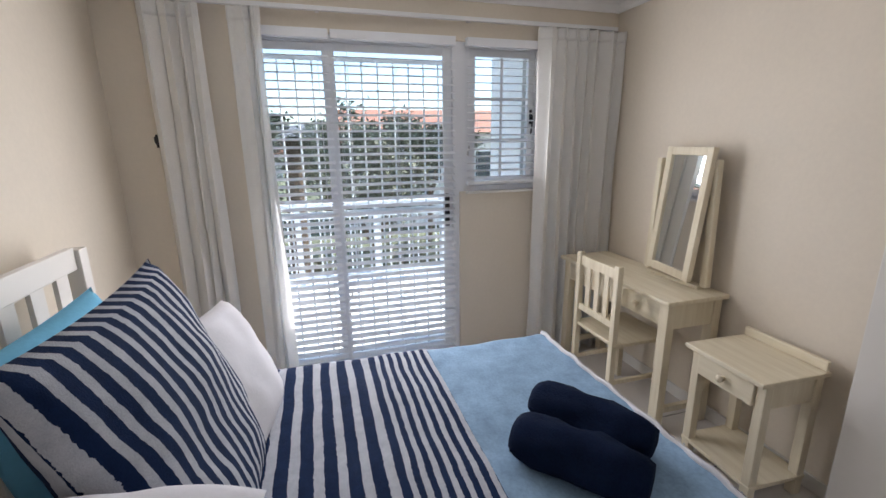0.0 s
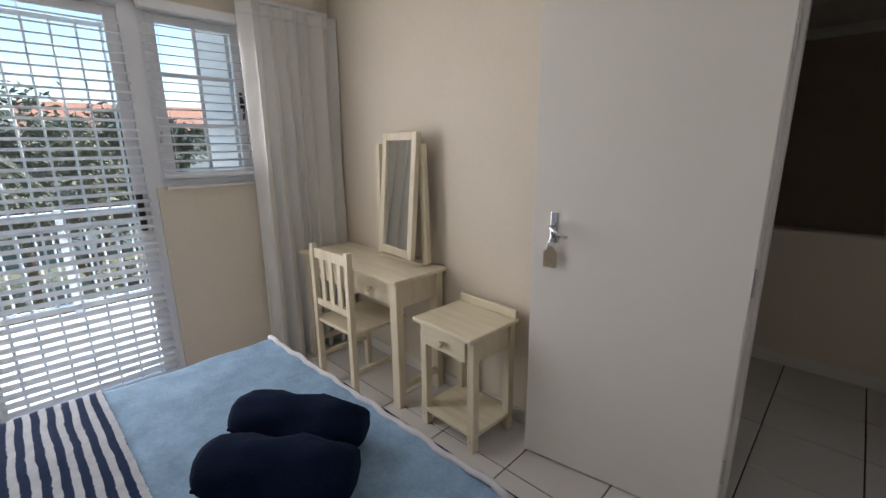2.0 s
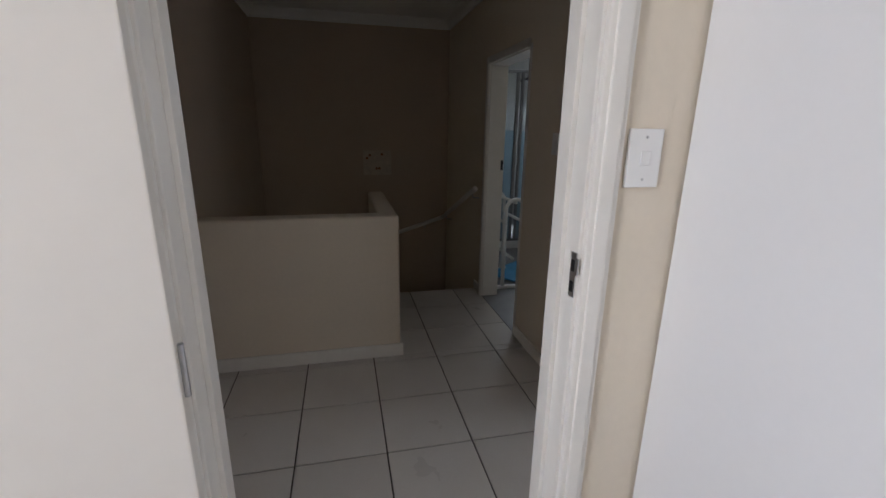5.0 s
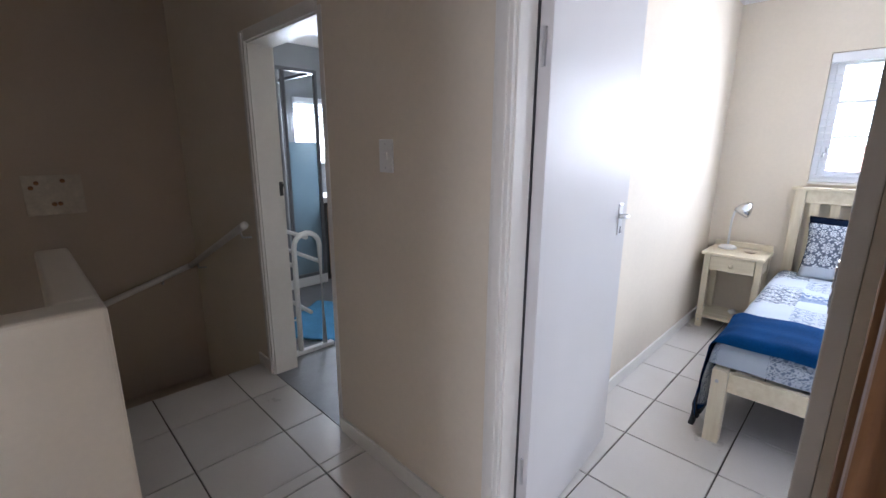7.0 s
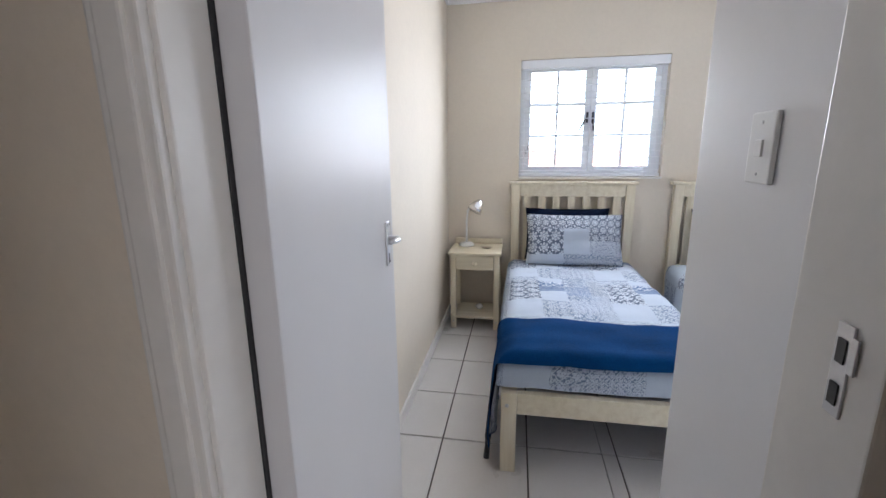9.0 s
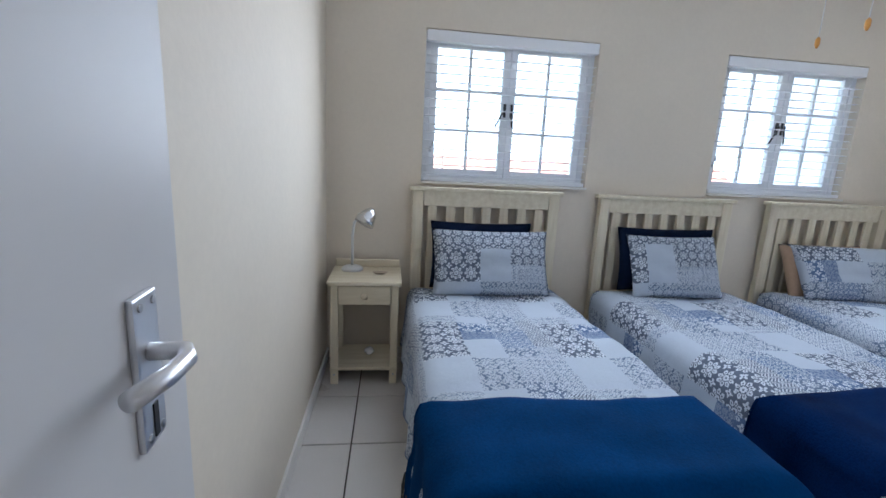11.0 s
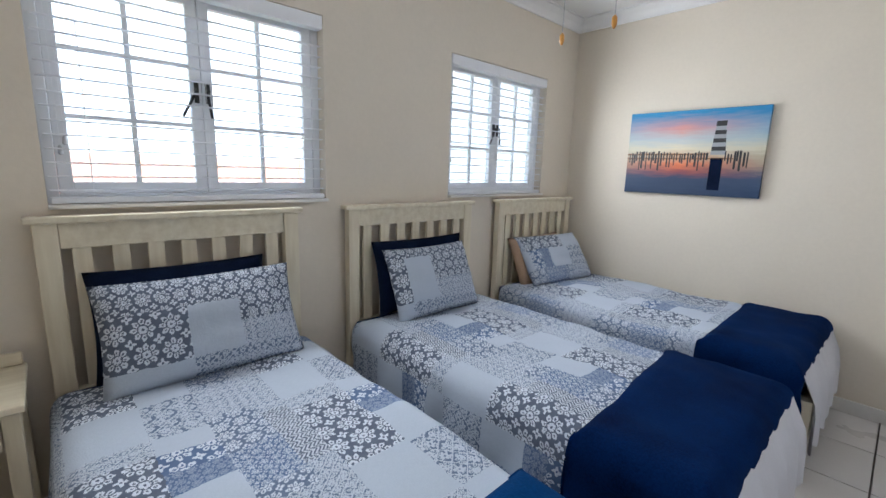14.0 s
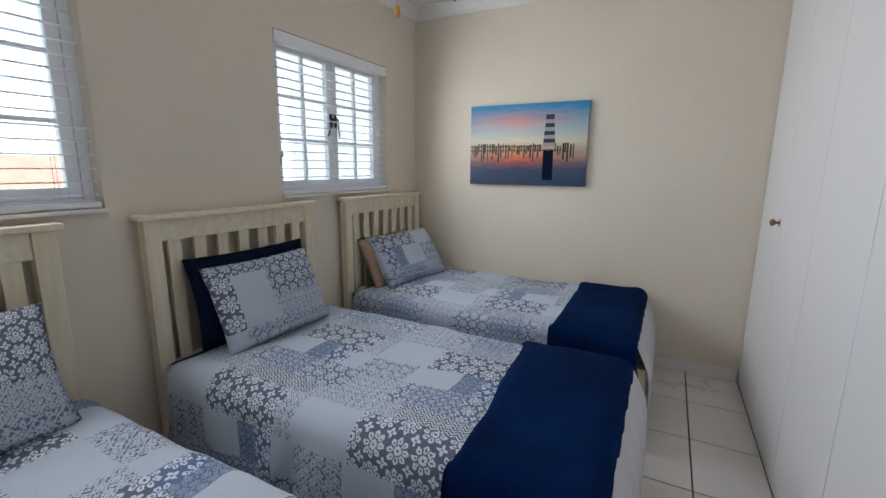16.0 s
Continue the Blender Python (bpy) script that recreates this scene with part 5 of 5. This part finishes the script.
bm = lathe([(0.016, 0.0), (0.024, 0.004), (0.036, 0.012), (0.033, 0.012), (0.02, 0.006)], 18)
bmesh.ops.scale(bm, vec=(0.7, 1.25, 1.0), verts=bm.verts)
part("bowl", bm, M_tag, di, smooth=True)
sh2 = thing("ornament", pose(3.50, -0.845, 0.105), "small white shell ornament on the lower shelf", "ornament")
bm = bmesh.new()
bmesh.ops.create_icosphere(bm, subdivisions=3, radius=0.028)
for v in bm.verts:
    v.co *= 1 + 0.25 * noise.noise(v.co * 60)
    v.co.z = v.co.z * 0.8 + 0.022
part("shell", bm, M_ceramic, sh2, smooth=True)

hub = thing("ceiling_fan", pose(2.46, -2.465, H), "white ceiling fan hub with two bead pull cords", "ceiling fan")
part("canopy", lathe([(0.05, -0.16), (0.085, -0.14), (0.09, -0.06), (0.06, -0.03), (0.06, 0.0)], 28), M_plastic, hub, smooth=True)
for x, y, z in ((0.108, -0.025, -0.715), (-0.102, 0.022, -0.715)):
    cd = part("pull_cord", tube([(x * 0.7, y * 0.7, -0.14), (x, y, -0.18), (x, y, z)], 0.0016, 6), M_steel, hub)
    part("bead", lathe([(0.002, 0.0), (0.008, -0.008), (0.0085, -0.026), (0.004, -0.038), (0.001, -0.04)], 12), M_brass, cd, "amber wooden bead", smooth=True, at=pose(x, y, z))


def make_canvas():
    """Dusk over still water: colour bands blended along the height of the picture."""
    k = Mat("dusk_print", (0.5, 0.5, 0.5), 0.6)
    sep = k.node("ShaderNodeSeparateXYZ")
    k.link(k.coord("Object"), sep.inputs[0])
    streak = k.noise(3.0, 4, k.mapped((2.0, 1.0, 16.0)), 0.6)
    z = k.math("ADD", k.math("DIVIDE", sep.outputs[2], 0.565), k.math("MULTIPLY", k.math("SUBTRACT", streak, 0.5), 0.16))
    base = k.ramp(z, [(0.02, (0.012, 0.035, 0.085)), (0.20, (0.025, 0.05, 0.11)), (0.29, (0.38, 0.08, 0.06)), (0.37, (0.78, 0.20, 0.08)), (0.47, (0.60, 0.40, 0.26)),
                      (0.54, (0.74, 0.66, 0.48)), (0.66, (0.50, 0.55, 0.56)), (0.79, (0.66, 0.30, 0.26)), (0.97, (0.02, 0.25, 0.48))])
    side = k.math("ABSOLUTE", k.math("DIVIDE", k.math("SUBTRACT", sep.outputs[0], 0.06), 0.43))
    cool = k.ramp(z, [(0.05, (0.012, 0.04, 0.10)), (0.24, (0.05, 0.08, 0.14)), (0.42, (0.34, 0.33, 0.24)), (0.55, (0.56, 0.54, 0.42)), (0.75, (0.20, 0.40, 0.52)), (0.95, (0.012, 0.22, 0.46))])
    k.colour(k.mix(k.math("MULTIPLY", side, 0.75), base, cool))
    k.bump(k.noise(400, 1), 0.1, 0.001)
    return k.m


cvs = thing("canvas_print", pose(2.743, -4.416, 1.19), "canvas print of a lighthouse and jetty at dusk", "picture")
part("canvas", boxes((-0.425, 0.425, 0.0, 0.028, 0.0, 0.565), bevel=0.002), make_canvas(), cvs)
for k in range(7):
    z0, z1 = 0.27 + k * 0.026, 0.296 + k * 0.026
    w = 0.043 - 0.0022 * k
    part("lighthouse_band", boxes((-0.17 - w, -0.17 + w, 0.028, 0.0292, z0, z1)), M_dark if k % 2 else M_bathwall, cvs)
part("lighthouse_lantern", boxes((-0.20, -0.14, 0.028, 0.0294, 0.452, 0.485)), M_dark, cvs)
part("reflection", boxes((-0.202, -0.130, 0.028, 0.0291, 0.04, 0.25)), M_navydark, cvs)
part("jetty_rail", boxes((-0.10, 0.425, 0.028, 0.0292, 0.268, 0.279)), M_brown, cvs)
part("jetty_rail", boxes((-0.26, 0.425, 0.028, 0.0291, 0.240, 0.249)), M_brown, cvs)
for i in range(44):
    x = -0.34 + i * 0.0172 + random.uniform(-0.004, 0.004)
    if -0.215 < x < -0.12:
        continue
    h = random.uniform(0.025, 0.075)
    part("jetty_post", boxes((x, x + random.uniform(0.007, 0.014), 0.028, 0.0293, 0.25 - h * random.choice((0.3, 1.2)), 0.26 + h * 0.5)), M_dark, cvs)


# ---- outside ----
GZ = -2.9
M_grass = plain("garden_green", (0.13, 0.14, 0.085), 0.95, vary=0.4, scale=0.5, bump=0.5, bscale=4)
M_leaf = plain("leaf_green", (0.075, 0.092, 0.065), 0.7, vary=0.5, scale=3)
M_leaf2 = plain("leaf_yellow_green", (0.125, 0.128, 0.085), 0.7, vary=0.4, scale=3)
M_bark = plain("bark", (0.14, 0.10, 0.07), 0.95, vary=0.3, scale=9, bump=0.6, bscale=20)
M_render = plain("white_render", (0.74, 0.73, 0.71), 0.8, vary=0.05, scale=1, bump=0.1, bscale=12)
M_roof = plain("terracotta_roof", (0.33, 0.16, 0.11), 0.85, vary=0.25, scale=4, bump=0.4, bscale=14)
M_balc = plain("pale_balcony_tile", (0.80, 0.79, 0.77), 0.6, vary=0.06, scale=3)
M_hill = plain("hazy_hill", (0.14, 0.15, 0.17), 0.95, vary=0.2, scale=0.02)
M_shade = plain("dark_window", (0.05, 0.06, 0.07), 0.15, vary=0.1)

tagged(part("ground", boxes((-900, 900, -900, 900, GZ - 0.5, GZ)), M_grass), "green garden ground stretching to the hills", kind="structure")
wall("balcony_floor", boxes((-5.75, -3.53, -4.9, -2.0, -0.25, -0.03)), M_balc, "sunlit pale tiled balcony floor")
wall("balcony_side_wall", boxes((-4.08, -3.525, -2.30, -2.18, -0.25, 2.7)), M_render, "white rendered side wall of the balcony")
rlg = thing("balustrade", pose(-5.68, -3.5, -0.03), "white balcony balustrade with upright bars", "balustrade")
for z in (0.08, 0.80, 0.93):
    part("rail", boxes((-0.025, 0.025, -1.39, 1.28, z - 0.022, z + 0.022), bevel=0.004), M_alu, rlg)
for y in (-1.36, -0.46, 0.42, 1.25):
    part("post", boxes((-0.03, 0.03, y - 0.03, y + 0.03, 0, 0.97), bevel=0.004), M_alu, rlg)
b0 = part("picket", tube([(0, 0, 0.10), (0, 0, 0.78)], 0.009, 8), M_alu, rlg)
for i in range(22):
    s = b0 if i == 0 else new("picket", b0.data)
    s.parent = rlg
    s.matrix_local = pose(0, -1.26 + 0.115 * i, 0)


def leaf_cloud(n, size, leaf, seed, squash=0.75):
    """Many small leaf blades gathered into clumps with gaps."""
    rnd = random.Random(seed)
    verts, faces = [], []
    clumps = [(rnd.gauss(0, 0.42), rnd.gauss(0, 0.42), rnd.gauss(0, 0.36), rnd.uniform(0.16, 0.34)) for _ in range(26)]
    for _ in range(n):
        cx, cy, cz, cr = rnd.choice(clumps)
        p = Vector((cx + rnd.gauss(0, cr * 0.5), cy + rnd.gauss(0, cr * 0.5), (cz + rnd.gauss(0, cr * 0.5)) * squash)) * size
        d = Vector((rnd.gauss(0, 1), rnd.gauss(0, 1), rnd.gauss(0, 0.7))).normalized() * leaf
        s = d.cross(Vector((rnd.gauss(0, 1), rnd.gauss(0, 1), rnd.gauss(0, 1)))).normalized() * leaf * 0.35
        k = len(verts)
        verts += [p - d, p + s, p + d, p - s]
        faces.append((k, k + 1, k + 2, k + 3))
    me = bpy.data.meshes.new("crown")
    me.from_pydata(verts, [], faces)
    return me


def tree(x, y, h, size, n, leaf, mat, seed, label="leafy green garden tree"):
    t = thing("tree", pose(x, y, GZ), label, "tree", "garden trees")
    bm = tube([(0, 0, -0.1), (0.05, 0.03, h * 0.3), (-0.04, 0.05, h * 0.65)], 0.14, 9, 0.07)
    for k in range(5):
        a = k * 1.26 + seed
        add_tube(bm, [(-0.02, 0.03, h * 0.5), (math.cos(a) * size * 0.25, math.sin(a) * size * 0.25, h * 0.75), (math.cos(a) * size * 0.5, math.sin(a) * size * 0.5, h * 0.95)], 0.05, 7, 0.012)
    part("trunk", bm, M_bark, t, smooth=True)
    me = leaf_cloud(n, size, leaf, seed)
    me.materials.append(mat)
    c = new("crown", me)
    c.parent = t
    c.matrix_local = pose(0, 0, h)


tree(-11.5, -2.4, 3.5, 1.7, 4200, 0.10, M_leaf2, 3, "yellow-green bushy garden tree")
tree(-14.5, -3.2, 4.0, 1.8, 3600, 0.11, M_leaf, 5)
tree(-10.5, -5.6, 2.4, 1.3, 3000, 0.08, M_leaf, 8, "low dark green shrub tree below the balcony")
tree(-8.8, -2.2, 1.9, 1.2, 3000, 0.08, M_leaf2, 9, "low yellow-green shrub below the balcony")
tree(-17.0, 0.5, 4.4, 1.6, 3200, 0.12, M_leaf, 11, "slim dark conifer-like tree")
tree(-19.0, -0.8, 4.2, 2.6, 3600, 0.14, M_leaf, 13)
tree(-12.5, -6.6, 3.0, 1.9, 3600, 0.11, M_leaf, 15)


def palm(x, y, h, seed):
    t = thing("palm_tree", pose(x, y, GZ), "shaggy palm tree with arching fronds", "tree")
    rnd = random.Random(seed)
    bm = tube([(0, 0, -0.1), (0.05, 0.02, h * 0.4), (0.02, 0.06, h)], 0.24, 12, 0.17)
    part("trunk", bm, M_bark, t, smooth=True)
    for k in range(34):
        a, up = rnd.uniform(0, 6.28), rnd.uniform(-0.9, 1.1)
        L = rnd.uniform(1.3, 1.9)
        mid = [Vector((math.cos(a) * L * s, math.sin(a) * L * s, h + up * L * s * 0.75 - L * 0.75 * s * s)) for s in (0.0, 0.2, 0.4, 0.6, 0.8, 1.0)]
        verts, faces = [], []
        side = Vector((-math.sin(a), math.cos(a), 0))
        for i in range(40):
            f = 0.12 + 0.88 * i / 40
            j = min(4, int(f * 5))
            p = mid[j].lerp(mid[j + 1], f * 5 - j)
            for sg in (-1, 1):
                tip = p + side * sg * 0.34 * (1.1 - f) + Vector((math.cos(a) * 0.14, math.sin(a) * 0.14, -0.10 - rnd.random() * 0.08))
                w = Vector((math.cos(a), math.sin(a), 0.1)) * 0.016
                q = len(verts)
                verts += [p - w, p + w, tip]
                faces.append((q, q + 1, q + 2))
        me = bpy.data.meshes.new("frond")
        me.from_pydata(verts, [], faces)
        me.materials.append(M_leaf)
        fo = new("frond", me)
        fo.parent = t


palm(-9.4, -4.15, 4.6, 4)


def house(x, y, w, d, h, ridge, turn, label, wallmat, long_x=True):
    b = thing("house", pose(x, y, GZ, 0, 0, turn), label, "house", "houses beyond the garden")
    part("wall", boxes((-w / 2, w / 2, -d / 2, d / 2, 0, h)), wallmat, b)
    bm = bmesh.new()
    e = 0.4
    v = [bm.verts.new(p) for p in ((-w / 2 - e, -d / 2 - e, h - 0.1), (w / 2 + e, -d / 2 - e, h - 0.1), (w / 2 + e, d / 2 + e, h - 0.1), (-w / 2 - e, d / 2 + e, h - 0.1), (-w / 2 - e, 0, h + ridge), (w / 2 + e, 0, h + ridge))]
    for q in ((0, 1, 5, 4), (2, 3, 4, 5), (0, 4, 3), (1, 2, 5), (3, 2, 1, 0)):
        bm.faces.new([v[i] for i in q])
    part("roof", bm, M_roof, b, "terracotta tiled roof")
    for k in range(3):
        for s, yy in ((1, d / 2), (-1, -d / 2)):
            xx = -w / 2 + w * (k + 0.5) / 3
            wd = part("window", boxes((xx - 0.6, xx + 0.6, yy - 0.05, yy + 0.04, h * 0.45, h * 0.8)), M_alu, b)
            part("pane", boxes((xx - 0.52, xx + 0.52, yy + (0.041 if s > 0 else -0.06), yy + (0.05 if s > 0 else -0.051), h * 0.47, h * 0.78)), M_shade, wd)
    return b


house(-62, 6, 12, 8, 3.2, 2.0, 80, "distant house with a red tiled roof", M_render)
house(-64, -14, 12, 8, 3.0, 1.9, 95, "distant house with a red tiled roof", M_render)
house(-30, -24, 10, 8, 3.0, 1.9, 100, "distant pale house with a red tiled roof", M_render)
house(-27, 2.6, 9, 7, 5.1, 1.3, 86, "two-storey house with a red tiled roof", M_render)
house(15.0, -6.0, 10, 7, 2.7, 1.7, 78, "neighbouring white house with a low tiled roof", M_render)
bm = bmesh.new()
ring = []
for i in range(61):
    a = radians(110 + 140 * i / 60)
    hh = 26 + 16 * noise.noise(Vector((i * 0.12, 0, 0))) + 6 * noise.noise(Vector((i * 0.5, 3, 0)))
    ring.append((Vector((math.cos(a) * 520, math.sin(a) * 520, GZ)), Vector((math.cos(a) * 640, math.sin(a) * 640, GZ + max(6, hh)))))
ring = [[bm.verts.new(p) for p in q] for q in ring]
for q0, q1 in zip(ring, ring[1:]):
    bm.faces.new((q0[0], q1[0], q1[1], q0[1]))
tagged(part("backdrop", bm, M_hill, smooth=True), "hazy low hills on the skyline", kind="structure")
# emissive sheet added so the sky behind the east windows burns out white
M_skyglow = Mat("sky_glow", (0.9, 0.93, 1.0), 1.0)
M_skyglow.b.inputs["Emission Color"].default_value = (0.93, 0.97, 1.0, 1)
M_skyglow.b.inputs["Emission Strength"].default_value = 0.34
tagged(part("backdrop_east", boxes((70, 70.5, -110, 110, GZ, 60)), M_skyglow.m), "glowing white sheet added for the burnt-out sky in the east windows", kind="structure")


# ---- floor tiles, 0.40 m, on one grid through the house ----
TILE, GAP = 0.40, 0.0035
_tile_meshes = {}


def tile_mesh(w, h):
    key = (round(w, 3), round(h, 3))
    if key not in _tile_meshes:
        bm = boxes((-w / 2, w / 2, -h / 2, h / 2, -0.008, 0.0), bevel=0.0018, seg=1)
        me = bpy.data.meshes.new("tile")
        bm.to_mesh(me)
        bm.free()
        me.materials.append(M_tile)
        _tile_meshes[key] = me
    return _tile_meshes[key]


def lay_tiles(floor, x0, x1, y0, y1):
    i0, i1 = math.floor(x0 / TILE), math.ceil(x1 / TILE)
    j0, j1 = math.floor(y0 / TILE), math.ceil(y1 / TILE)
    for i in range(i0, i1):
        for j in range(j0, j1):
            a, b = max(x0, i * TILE + GAP), min(x1, (i + 1) * TILE - GAP)
            c, d = max(y0, j * TILE + GAP), min(y1, (j + 1) * TILE - GAP)
            if b - a < 0.012 or d - c < 0.012:
                continue
            t = new("tile", tile_mesh(b - a, d - c))
            t.parent = floor
            t.matrix_local = pose((a + b) / 2, (c + d) / 2, random.uniform(-0.0006, 0.0004))


lay_tiles(floor_w, -3.40, 0.15, -4.75, -1.652)
lay_tiles(floor_l, -0.825, -0.055, -1.648, -1.532)
lay_tiles(floor_l, -1.35, 0.613, -1.529, 0.066)
lay_tiles(floor_l, -0.222, 0.613, 0.068, 1.168)
lay_tiles(floor_e, 0.617, 0.75, -1.485, -0.78)
lay_tiles(floor_e, 0.752, 3.68, -1.534, -0.571)
lay_tiles(floor_e, 1.312, 3.68, -4.42, -1.537)
